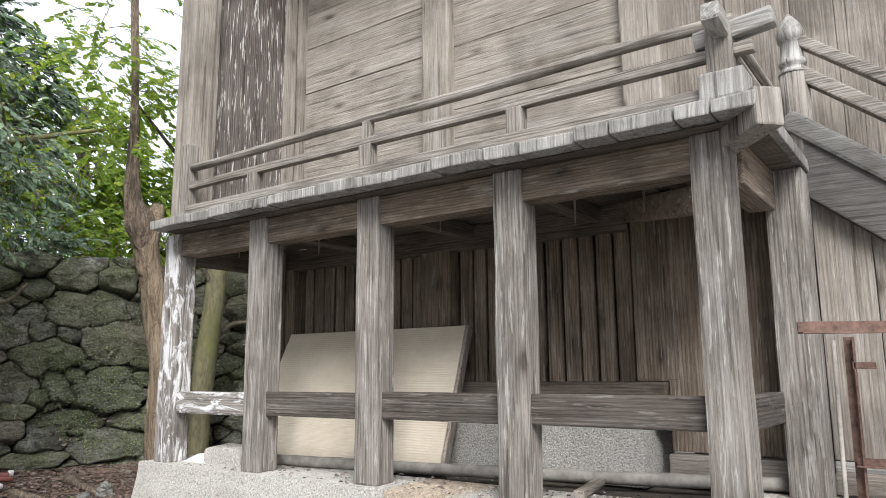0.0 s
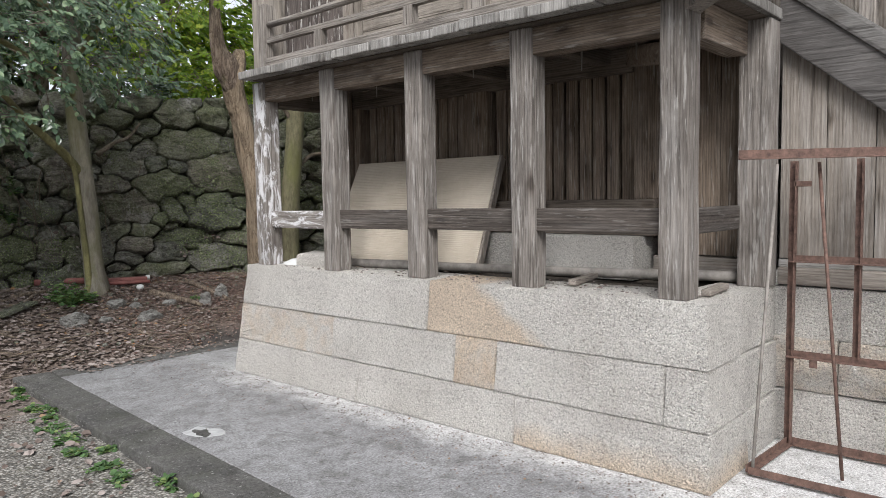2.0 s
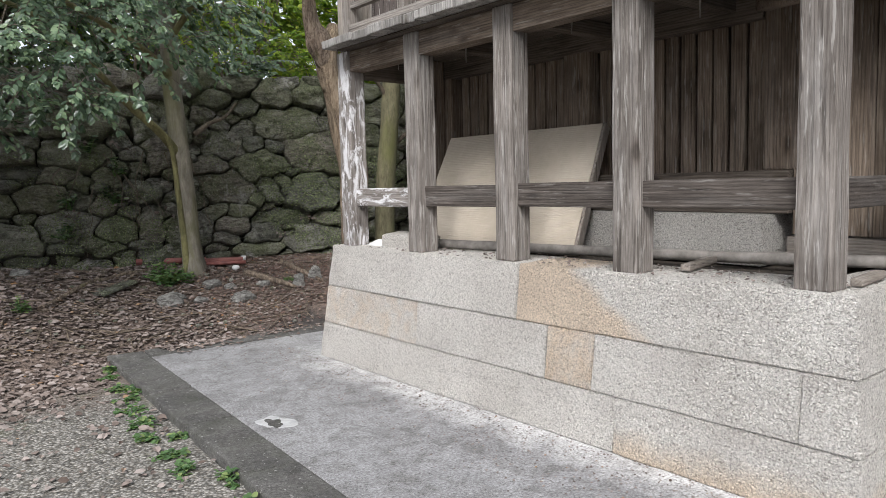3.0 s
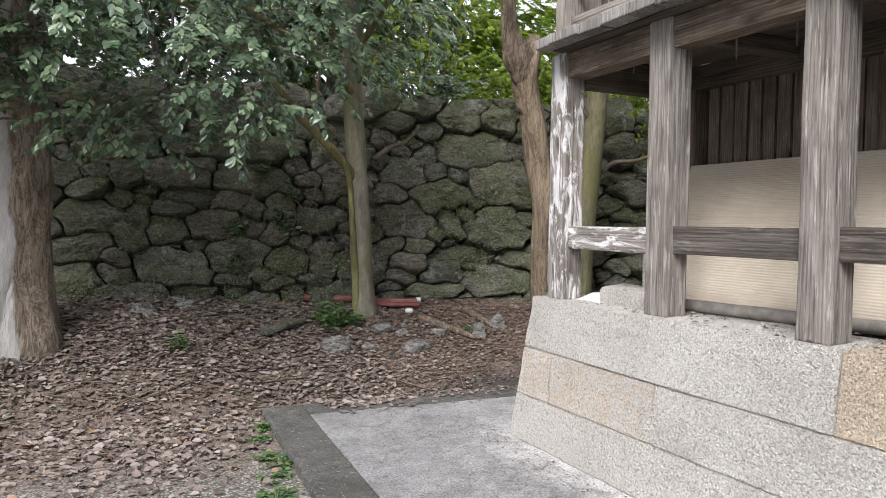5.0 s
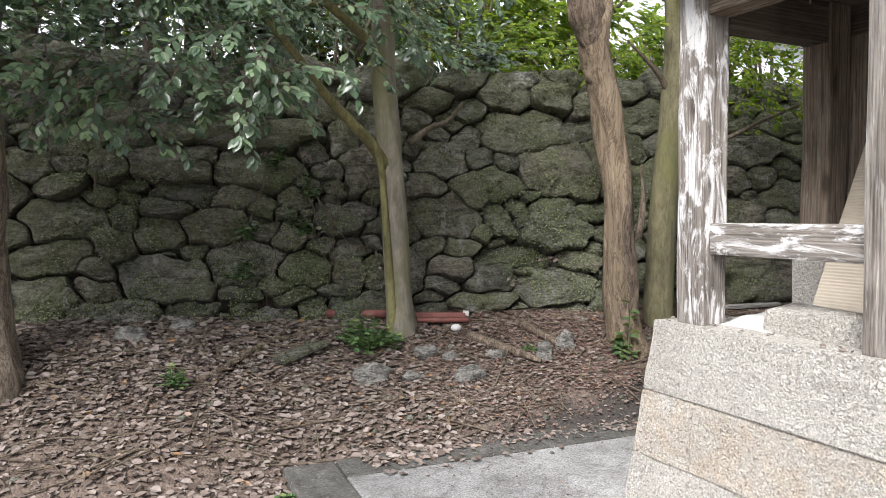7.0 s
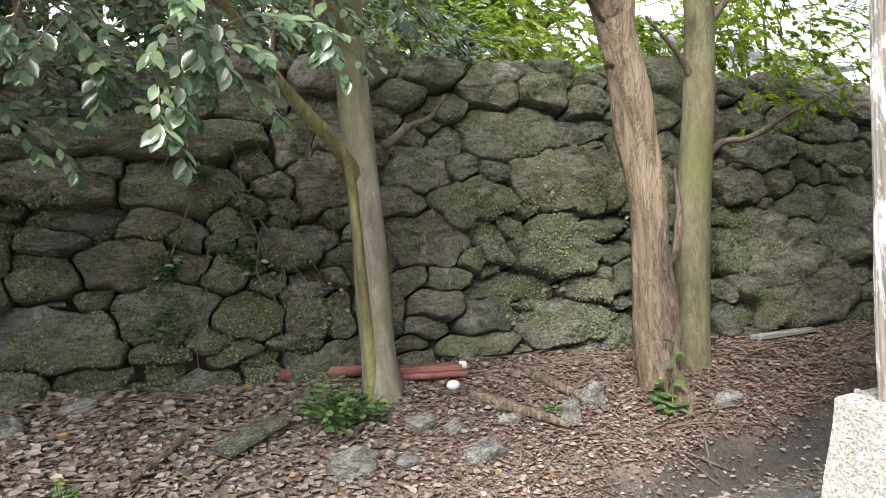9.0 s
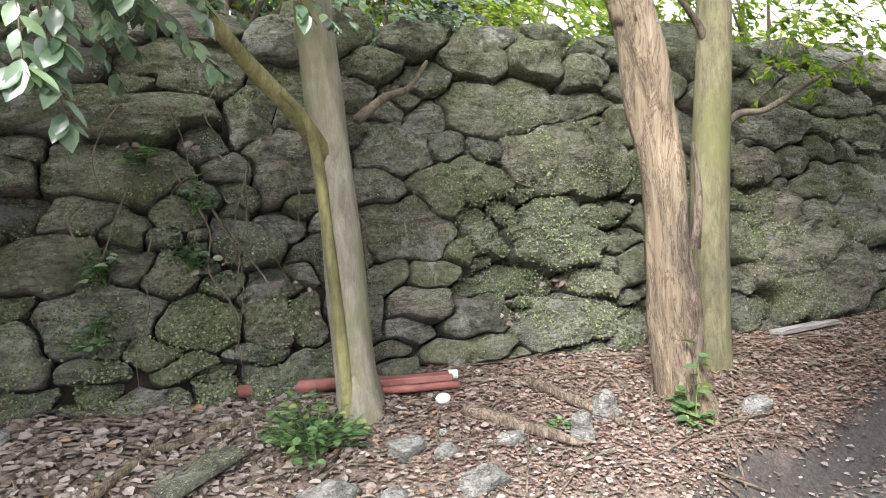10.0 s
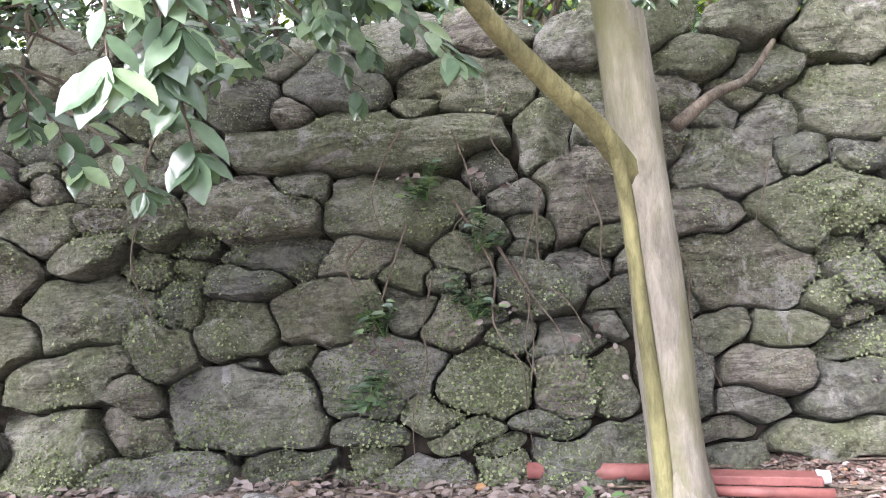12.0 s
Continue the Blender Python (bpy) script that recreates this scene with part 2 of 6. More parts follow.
def ground_mat():
    """Dark leafy soil that turns to grey gravel in the yard."""
    m, nt, b = mat("soil_and_gravel")
    v = coords(nt, (1, 1, 1), False)
    g = noise_tex(nt, v, 3, 7, 0.65)
    f = noise_tex(nt, v, 42, 5, 0.7)
    peb = node(nt, "ShaderNodeTexVoronoi", Scale=62.0)
    nt.links.new(v, peb.inputs["Vector"])
    soil = ramp(nt, f, [(0.3, (0.07, 0.052, 0.042)), (0.55, (0.15, 0.113, 0.092)), (0.75, (0.24, 0.185, 0.155))])
    stones = mixc(nt, ramp(nt, peb.outputs["Color"], [(0.2, (0.13, 0.125, 0.115)), (0.8, (0.42, 0.4, 0.37))]), ramp(nt, peb.outputs["Distance"], [(0.2, (1, 1, 1)), (0.7, (0.35, 0.33, 0.3))]), 1.0, "MULTIPLY")
    stones = mixc(nt, stones, (0.16, 0.2, 0.07), ramp(nt, noise_tex(nt, v, 1.7, 5, 0.7), [(0.56, (0, 0, 0)), (0.75, (0.45, 0.45, 0.45))]))
    sep = nt.nodes.new("ShaderNodeSeparateXYZ")
    nt.links.new(v, sep.inputs[0])
    edge = nt.nodes.new("ShaderNodeMath")
    edge.operation = "MULTIPLY_ADD"
    edge.inputs[1].default_value = 1.6
    nt.links.new(g, edge.inputs[0])
    nt.links.new(sep.outputs["Y"], edge.inputs[2])
    rng = node(nt, "ShaderNodeMapRange", From_Min=4.6, From_Max=5.6)
    nt.links.new(edge.outputs[0], rng.inputs["Value"])
    # black damp earth beside the kerb at the back
    damp = nt.nodes.new("ShaderNodeMath")
    damp.operation = "MULTIPLY_ADD"
    damp.inputs[1].default_value = 0.5
    nt.links.new(g, damp.inputs[0])
    nt.links.new(sep.outputs["Y"], damp.inputs[2])
    near = node(nt, "ShaderNodeMapRange", From_Min=5.68, From_Max=5.55, To_Max=0.9)
    nt.links.new(damp.outputs[0], near.inputs["Value"])
    east = node(nt, "ShaderNodeMapRange", From_Min=-0.6, From_Max=0.1)
    nt.links.new(sep.outputs["X"], east.inputs["Value"])
    both = nt.nodes.new("ShaderNodeMath")
    both.operation = "MULTIPLY"
    nt.links.new(near.outputs[0], both.inputs[0])
    nt.links.new(east.outputs[0], both.inputs[1])
    soil = mixc(nt, soil, ramp(nt, f, [(0.3, (0.02, 0.018, 0.017)), (0.7, (0.06, 0.053, 0.05))]), both.outputs[0])
    nt.links.new(mixc(nt, stones, soil, rng.outputs[0]), b.inputs["Base Color"])
    b.inputs["Roughness"].default_value = 0.95
    n1 = bump(nt, b, peb.outputs["Distance"], 0.6, -0.012)
    bump(nt, b, f, 0.6, 0.012, n1)
    return m


def concrete_mat(name, dark, light, moss, paling=0.0):
    m, nt, b = mat(name)
    v = coords(nt, (1, 1, 1), False)
    g = noise_tex(nt, v, 2.6, 8, 0.68, 0.6)
    f = noise_tex(nt, v, 78, 5, 0.82)
    k = noise_tex(nt, v, 30, 6, 0.78)
    c = ramp(nt, g, [(0.34, dark), (0.66, light)])
    if paling:
        sep = nt.nodes.new("ShaderNodeSeparateXYZ")
        nt.links.new(v, sep.inputs[0])
        a = nt.nodes.new("ShaderNodeMath")
        a.operation = "MULTIPLY_ADD"
        a.inputs[1].default_value = 0.5
        nt.links.new(g, a.inputs[0])
        nt.links.new(sep.outputs["X"], a.inputs[2])
        r = node(nt, "ShaderNodeMapRange", From_Min=-0.16, From_Max=0.16, To_Max=paling)
        nt.links.new(a.outputs[0], r.inputs["Value"])
        # the paler tone weakens past the platform's far end
        e = node(nt, "ShaderNodeMapRange", From_Min=3.6, From_Max=4.4, To_Min=1.0, To_Max=0.2)
        nt.links.new(sep.outputs["Y"], e.inputs["Value"])
        both = nt.nodes.new("ShaderNodeMath")
        both.operation = "MULTIPLY"
        nt.links.new(r.outputs[0], both.inputs[0])
        nt.links.new(e.outputs[0], both.inputs[1])
        c = mixc(nt, c, (0.62, 0.61, 0.6), both.outputs[0])
    c = mixc(nt, c, ramp(nt, f, [(0.36, (0.32, 0.31, 0.3)), (0.5, (0.95, 0.95, 0.95)), (0.62, (1.45, 1.45, 1.45))]), 0.9, "MULTIPLY")
    c = mixc(nt, c, ramp(nt, k, [(0.34, (0.42, 0.4, 0.38)), (0.47, (1, 1, 1))]), 0.85, "MULTIPLY")
    blotch = noise_tex(nt, v, 8.0, 7, 0.72, 0.9)
    c = mixc(nt, c, ramp(nt, blotch, [(0.36, (0.62, 0.6, 0.58)), (0.5, (1, 1, 1)), (0.66, (1.2, 1.2, 1.2))]), 0.8, "MULTIPLY")
    chips = noise_tex(nt, v, 48, 3, 0.6, 0.5)
    c = mixc(nt, c, (0.5, 0.49, 0.47), ramp(nt, chips, [(0.64, (0, 0, 0)), (0.7, (0.6, 0.6, 0.6))]))
    if moss:
        c = mixc(nt, c, (0.07, 0.075, 0.05), ramp(nt, noise_tex(nt, v, 5, 6, 0.7), [(0.45, (0, 0, 0)), (0.7, (moss, moss, moss))]))
    nt.links.new(c, b.inputs["Base Color"])
    b.inputs["Roughness"].default_value = 0.88
    n1 = bump(nt, b, k, 0.8 if moss else 0.5, 0.014)
    bump(nt, b, f, 0.5, 0.004, n1)
    return m


def bark(name, dark, light, moss, zscale=2.2, strength=0.7, bare=None):
    m, nt, b = mat(name)
    v = coords(nt, (9, 9, zscale))
    g = noise_tex(nt, v, 2.6, 9, 0.72, 0.25)
    big = noise_tex(nt, coords(nt, (3, 3, 1.2)), 1.5, 5, 0.6)
    c = ramp(nt, g, [(0.34, dark), (0.62, light)])
    c = mixc(nt, c, ramp(nt, big, [(0.35, (0.62, 0.6, 0.57)), (0.65, (1.15, 1.12, 1.08))]), 0.85, "MULTIPLY")
    flake = noise_tex(nt, coords(nt, (7, 7, 1.6)), 1.8, 8, 0.7, 1.2)
    c = mixc(nt, c, ramp(nt, flake, [(0.45, (1, 1, 1)), (0.49, (0.4, 0.33, 0.28)), (0.53, (1, 1, 1)), (0.68, (1.2, 1.15, 1.08))]), min(1.0, strength), "MULTIPLY")
    if moss:
        mo = noise_tex(nt, coords(nt, (2.2, 2.2, 0.7)), 1.4, 5, 0.65)
        c = mixc(nt, c, (0.13, 0.13, 0.045), ramp(nt, mo, [(0.62 - moss * 0.3, (0, 0, 0)), (0.75 - moss * 0.2, (0.8, 0.8, 0.8))]))
    if bare is not None:
        # turns pale grey on the side below x = bare, with a noisy edge
        sep = nt.nodes.new("ShaderNodeSeparateXYZ")
        nt.links.new(coords(nt, (1, 1, 1), False), sep.inputs[0])
        a = nt.nodes.new("ShaderNodeMath")
        a.operation = "MULTIPLY_ADD"
        a.inputs[1].default_value = 0.3
        nt.links.new(big, a.inputs[0])
        nt.links.new(sep.outputs["X"], a.inputs[2])
        r = node(nt, "ShaderNodeMapRange", From_Min=bare + 0.17, From_Max=bare + 0.14)
        nt.links.new(a.outputs[0], r.inputs["Value"])
        c = mixc(nt, c, ramp(nt, g, [(0.3, (0.3, 0.285, 0.27)), (0.7, (0.5, 0.485, 0.465))]), r.outputs[0])
    nt.links.new(c, b.inputs["Base Color"])
    b.inputs["Roughness"].default_value = 0.9
    n1 = bump(nt, b, flake, strength, 0.05)
    bump(nt, b, g, strength, 0.02, n1)
    return m


def simple(name, dark, light, scale=20.0, rough=0.8, metal=0.0, depth=0.002):
    m, nt, b = mat(name)
    n = noise_tex(nt, coords(nt), scale, 6, 0.65)
    nt.links.new(ramp(nt, n, [(0.32, dark), (0.68, light)]), b.inputs["Base Color"])
    b.inputs["Roughness"].default_value = rough
    b.inputs["Metallic"].default_value = metal
    bump(nt, b, n, 0.5, depth)
    return m


GRANITE = granite("granite")
GRANITE_STAINED = granite("iron_stained_granite", "all")
GRANITE_SLOPE = granite("granite_with_rust_run", "slope")
GRANITE_FOOT = granite("granite_with_rusty_foot", "foot")
GRANITE_TINGED = granite("warm_tinged_granite", "faint")
MOSSY = [plain_stone("mossy_stone", (0.12, 0.12, 0.096), (0.38, 0.37, 0.31), 0.8, 0.7),
         plain_stone("grey_stone", (0.13, 0.127, 0.115), (0.41, 0.395, 0.355), 0.5, 0.9),
         plain_stone("dark_stone", (0.08, 0.08, 0.072), (0.26, 0.257, 0.23), 0.55, 0.5),
         plain_stone("brown_stone", (0.12, 0.106, 0.09), (0.34, 0.31, 0.267), 0.5, 0.7)]
PALE_ROCK = plain_stone("pale_rock", (0.2, 0.195, 0.185), (0.43, 0.42, 0.4), 0.0, 0.0)
SOIL = ground_mat()
EARTH = simple("dark_earth", (0.02, 0.016, 0.012), (0.07, 0.055, 0.04), 14, 0.95, 0, 0.02)
CONCRETE = concrete_mat("worn_concrete", (0.18, 0.176, 0.178), (0.29, 0.288, 0.293), 0.0, 0.75)
KERB = concrete_mat("mossy_kerb_stone", (0.062, 0.06, 0.057), (0.13, 0.124, 0.118), 0.4)
MORTAR = simple("pale_mortar", (0.3, 0.3, 0.3), (0.48, 0.48, 0.48), 18, 0.9)
LEAF_DARK = leafy("evergreen_leaf", [(0.0, (0.045, 0.074, 0.045)), (0.6, (0.095, 0.145, 0.088)), (1.0, (0.2, 0.27, 0.155))], 0.27, 0.2)
# backlight put into the colour: yellower and brighter than the evergreen leaf
LEAF_BRIGHT = leafy("sunlit_leaf", [(0.0, (0.09, 0.15, 0.035)), (0.6, (0.19, 0.27, 0.05)), (1.0, (0.33, 0.36, 0.07))], 0.5, 0.55)
LITTER = leafy("dead_leaf", [(0.0, (0.09, 0.068, 0.057)), (0.35, (0.17, 0.136, 0.12)), (0.75, (0.24, 0.2, 0.18)), (0.96, (0.3, 0.26, 0.24)), (1.0, (0.27, 0.16, 0.08))], 0.75, 0.0)
LITTER_RED = leafy("red_dead_leaf", [(0.0, (0.1, 0.062, 0.052)), (0.5, (0.2, 0.133, 0.112)), (0.93, (0.25, 0.18, 0.155)), (1.0, (0.3, 0.15, 0.07))], 0.75, 0.0)
IVY = leafy("creeper_leaf", [(0.0, (0.08, 0.1, 0.05)), (0.6, (0.17, 0.2, 0.11)), (1.0, (0.31, 0.34, 0.22))], 0.6, 0.2)
WEED = leafy("weed_leaf", [(0.0, (0.06, 0.11, 0.05)), (0.8, (0.13, 0.21, 0.09)), (1.0, (0.24, 0.29, 0.12))], 0.55, 0.3)
BARK_GREY = bark("smooth_grey_bark", (0.17, 0.158, 0.128), (0.31, 0.288, 0.24), 0.5, 2.0, 0.25)
BARK_TAN = bark("stripped_tan_wood", (0.15, 0.112, 0.077), (0.35, 0.283, 0.207), 0.0, 0.6, 0.9)
BARK_PLATES = bark("brown_flaking_bark", (0.1, 0.072, 0.054), (0.31, 0.25, 0.2), 0.05, 2.4, 1.0)
BARK_YELLOW = bark("yellow_green_bark", (0.13, 0.124, 0.055), (0.26, 0.247, 0.115), 0.3, 2.5, 0.35)
BARK_GREEN = bark("green_bark", (0.1, 0.094, 0.055), (0.2, 0.186, 0.112), 0.5, 2.5, 0.35)
BARK_OLD = bark("old_flaking_bark", (0.09, 0.07, 0.055), (0.3, 0.245, 0.195), 0.12, 1.8, 1.0)
BARK_PALE_SIDE = bark("old_bark_with_pale_side", (0.14, 0.115, 0.09), (0.4, 0.34, 0.275), 0.1, 1.8, 1.0, -3.04)
TWIG = bark("twig_bark", (0.1, 0.08, 0.06), (0.22, 0.18, 0.14), 0.0)
RUST = simple("rusty_iron", (0.07, 0.042, 0.034), (0.19, 0.115, 0.09), 30, 0.8, 0.25)
RED_PIPE = simple("faded_red_pipe", (0.12, 0.036, 0.031), (0.26, 0.1, 0.085), 9, 0.6)
BEIGE = simple("beige_board", (0.41, 0.355, 0.285), (0.55, 0.485, 0.405), 2.2, 0.9)
POLE = simple("grey_pole", (0.14, 0.125, 0.11), (0.3, 0.275, 0.25), 12, 0.8)
WHITE = simple("white_sheet", (0.5, 0.5, 0.49), (0.66, 0.66, 0.65), 6, 0.5)
SIDING = simple("white_siding", (0.6, 0.63, 0.66), (0.75, 0.77, 0.8), 2, 0.6)
ROOF = simple("roof_copper", (0.1, 0.1, 0.09), (0.2, 0.2, 0.18), 4, 0.7)


# ---- building helpers ----
def mesh_from(bm, name, material, smooth=False):
    me = bpy.data.meshes.new(name)
    bm.to_mesh(me)
    bm.free()
    me.materials.append(material)
    if smooth:
        me.polygons.foreach_set("use_smooth", [True] * len(me.polygons))
    return me


def base_of(ob):
    """World place of a thing or part that has only been moved."""
    return ob.location if ob.parent is None else Vector((0, 0, 0))


def part(name, bm, material, parent, label="", smooth=False):
    """Links a bmesh in world metres as one mesh under a thing, or under a part of one."""
    ob = new(name, mesh_from(bm, name, material, smooth))
    ob.parent = parent
    if parent.parent is None:
        ob.matrix_parent_inverse = Matrix.Translation(-parent.location)
    if label:
        tagged(ob, label)
    return ob


def thing(name, place, label, category, group="", kind=""):
    ob = new(name)
    ob.location = place
    ob.empty_display_size = 0.1
    return tagged(ob, label, category, group, kind)


def solo(name, bm, material, label, category, group="", kind="", smooth=False):
    return tagged(new(name, mesh_from(bm, name, material, smooth)), label, category, group, kind)


def box(x0, y0, z0, x1, y1, z1, bevel=0.006, jitter=0.0):
    bm = bmesh.new()
    bmesh.ops.create_cube(bm, size=1.0)
    for v in bm.verts:
        v.co = Vector(((x0 + x1) / 2 + v.co.x * (x1 - x0), (y0 + y1) / 2 + v.co.y * (y1 - y0), (z0 + z1) / 2 + v.co.z * (z1 - z0)))
        if jitter:
            v.co += Vector((random.uniform(-1, 1), random.uniform(-1, 1), random.uniform(-1, 1))) * jitter
    if bevel:
        bmesh.ops.bevel(bm, geom=bm.edges[:], offset=bevel, segments=2, affect="EDGES", profile=0.6)
    return bm


def beam(a, b, width, height, bevel=0.006, roll=0.0):
    """A squared timber from a to b."""
    a, b = Vector(a), Vector(b)
    bm = bmesh.new()
    bmesh.ops.create_cube(bm, size=1.0)
    d = b - a
    for v in bm.verts:
        v.co = Vector((v.co.x * d.length, v.co.y * width, v.co.z * height))
    if bevel:
        bmesh.ops.bevel(bm, geom=bm.edges[:], offset=bevel, segments=2, affect="EDGES", profile=0.6)
    x = d.normalized()
    up = Vector((0, 0, 1)) if abs(x.z) < 0.95 else Vector((0, 1, 0))
    y = up.cross(x).normalized()
    z = x.cross(y)
    m = Matrix((x, y, z)).transposed().to_4x4()
    m.translation = (a + b) / 2
    bmesh.ops.transform(bm, matrix=m @ Matrix.Rotation(roll, 4, "X"), verts=bm.verts[:])
    return bm


def tube(points, radii, sides=10, wobble=0.0, seed=0.0, lobes=0.0, bm=None):
    """A round limb through the points, closed at both ends."""
    bm = bm or bmesh.new()
    pts = [Vector(p) for p in points]
    rings = []
    for i, (p, r) in enumerate(zip(pts, radii)):
        d = (pts[min(i + 1, len(pts) - 1)] - pts[max(i - 1, 0)]).normalized()
        side = d.cross(Vector((0, 1, 0)) if abs(d.y) < 0.9 else Vector((1, 0, 0))).normalized()
        other = d.cross(side)
        ring = []
        for k in range(sides):
            a = 2 * math.pi * k / sides
            q = side * math.cos(a) + other * math.sin(a)
            f = 1 + wobble * noise.noise(p * 2.5 + q * 1.6 + Vector((seed, 0, 0))) + lobes * math.sin(3 * a + seed + p.z * 0.6)
            ring.append(bm.verts.new(p + q * r * f))
        rings.append(ring)
    for lo, hi in zip(rings, rings[1:]):
        for k in range(sides):
            bm.faces.new((lo[k], lo[(k + 1) % sides], hi[(k + 1) % sides], hi[k]))
    bm.faces.new(rings[0][::-1])
    bm.faces.new(rings[-1])
    return bm


def spline(points, steps):
    """Points of a smooth curve through the given ones."""
    p = [Vector(q) for q in points]
    p = [2 * p[0] - p[1]] + p + [2 * p[-1] - p[-2]]
    out = []
    for i in range(1, len(p) - 2):
        for s in range(steps):
            t = s / steps
            out.append(0.5 * (2 * p[i] + (p[i + 1] - p[i - 1]) * t + (2 * p[i - 1] - 5 * p[i] + 4 * p[i + 1] - p[i + 2]) * t * t + (3 * p[i] - p[i - 1] - 3 * p[i + 1] + p[i + 2]) * t ** 3))
    return out + [p[-2]]


def limb(points, r0, r1, steps=6, sides=10, wobble=0.15, seed=0.0, lobes=0.0, bm=None):
    pts = spline(points, steps)
    n = len(pts) - 1
    return tube(pts, [r0 + (r1 - r0) * i / n for i in range(n + 1)], sides, wobble, seed, lobes, bm)


LEAF = np.array([(0, 0, 0), (0.3, -0.21, 0.05), (0.3, 0.21, 0.05), (0.72, -0.22, 0.02), (0.72, 0.22, 0.02), (1, 0, -0.1), (0.33, 0, 0), (0.73, 0, -0.03)])
LEAF_FACES = [(0, 1, 6), (0, 6, 2), (1, 3, 7, 6), (6, 7, 4, 2), (3, 5, 7), (7, 5, 4)]


BLADE = [(0, 0, 0)]
for t_, w_, z_ in ((0.16, 0.11, 0.02), (0.4, 0.205, 0.015), (0.66, 0.185, -0.01), (0.86, 0.085, -0.05)):
    BLADE += [(t_, -w_, z_ + 0.02), (t_, 0, z_ - 0.012), (t_, w_, z_ + 0.02)]
BLADE = np.array(BLADE + [(1, 0, -0.1)])
BLADE_FACES = [(0, 1, 2), (0, 2, 3), (10, 13, 11), (11, 13, 12)]
for k_ in (1, 4, 7):
    BLADE_FACES += [(k_, k_ + 3, k_ + 4, k_ + 1), (k_ + 1, k_ + 4, k_ + 5, k_ + 2)]


def leaf_mesh(name, places, material, fine=False):
    """One mesh of many leaves. places: rows of (foot, way, up, length, width factor, curl)."""
    verts, faces = [], []
    shape, shape_faces = (BLADE, BLADE_FACES) if fine else (LEAF, LEAF_FACES)
    for foot, way, up, length, broad, curl in places:
        x = way.normalized()
        y = up.cross(x)
        y = y.normalized() if y.length > 1e-4 else Vector((1, 0, 0))
        z = x.cross(y)
        n0 = len(verts)
        for a, b, c in shape:
            c2 = c + curl * (abs(b) * 2.0 + (a - 0.5) ** 2)
            verts.append(foot + x * (a * length) + y * (b * length * broad) + z * (c2 * length))
        faces.extend(tuple(n0 + i for i in f) for f in shape_faces)
    me = bpy.data.meshes.new(name)
    me.from_pydata(verts, [], faces)
    me.materials.append(material)
    if fine:
        me.polygons.foreach_set("use_smooth", [True] * len(me.polygons))
    return me


def rand_dir(rng, low=-1.0, high=1.0):
    a, z = rng.uniform(0, 2 * math.pi), rng.uniform(low, high)
    r = math.sqrt(max(0.0, 1 - z * z))
    return Vector((r * math.cos(a), r * math.sin(a), z))


def sprig(rng, start, way, length, size, leaves, twigs, droop=0.6, count=None):
    """A drooping twig with leaves along it and a whorl at its tip."""
    count = count or int(length / 0.034) + 5
    pts, p, d = [start], start.copy(), way.normalized()
    for i in range(5):
        d = (d + Vector((0, 0, -droop * 0.16)) + rand_dir(rng) * 0.1).normalized()
        p = p + d * length / 5
        pts.append(p.copy())
    tube(pts, [0.004, 0.0036, 0.003, 0.0026, 0.002, 0.0015], 4, bm=twigs)
    tilt = rng.uniform(-0.4, 0.4)
    for i in range(count):
        s = 0.25 + 0.75 * min(1.0, (i + 0.5) / (count - 5))
        k = min(4, int(s * 5))
        q = pts[k].lerp(pts[k + 1], min(1.0, s * 5 - k))
        ax = (pts[k + 1] - pts[k]).normalized()
        side = ax.cross(Vector((0, -0.5, 1)))
        side = side.normalized() if side.length > 0.05 else Vector((1, 0, 0))
        spread = rng.uniform(0.25, 0.9) if i < count - 5 else (i - count + 3) * 0.45
        hand = (1 if i % 2 else -1) if i < count - 5 else 1
        w = Matrix.Rotation(tilt + rng.uniform(-0.3, 0.3), 3, ax) @ (side * hand * spread) + ax * 0.6 + Vector((0, -0.1, -rng.uniform(0.05, 0.4)))
        leaves.append((q, w, Vector((rng.uniform(-0.3, 0.3), -0.75 + rng.uniform(-0.3, 0.3), 0.9)), size * rng.uniform(0.7, 1.15), rng.uniform(1.15, 1.45), rng.uniform(-0.1, 0.2)))


# ---- ground, paving ----
WALL_DIR = Vector((1, -0.22, 0)).normalized()
WALL_FOOT = Vector((0, 6.64, 0))
WALL_UP = Vector((0, 0.3, 1))
WALL_OUT = Vector((-0.22, -1, 0.3)).normalized()


def wall_point(u, v, d=0.0):
    return WALL_FOOT + WALL_DIR * u + WALL_UP * v + WALL_OUT * d


APRON_TURN = -0.063


def apron_xy(x, y):
    """A place in the apron's own axes, which are turned a little from the hall's."""
    dx, dy = x + 1.14, y - 4.96
    c, n = math.cos(APRON_TURN), math.sin(APRON_TURN)
    return -1.14 + dx * c + dy * n, 4.96 - dx * n + dy * c


def turned_apron(bm):
    """Turns a mesh about the apron's corner."""
    corner = Vector((-1.14, 4.96, 0))
    bmesh.ops.rotate(bm, cent=corner, matrix=Matrix.Rotation(APRON_TURN, 3, "Z"), verts=bm.verts[:])
    return bm


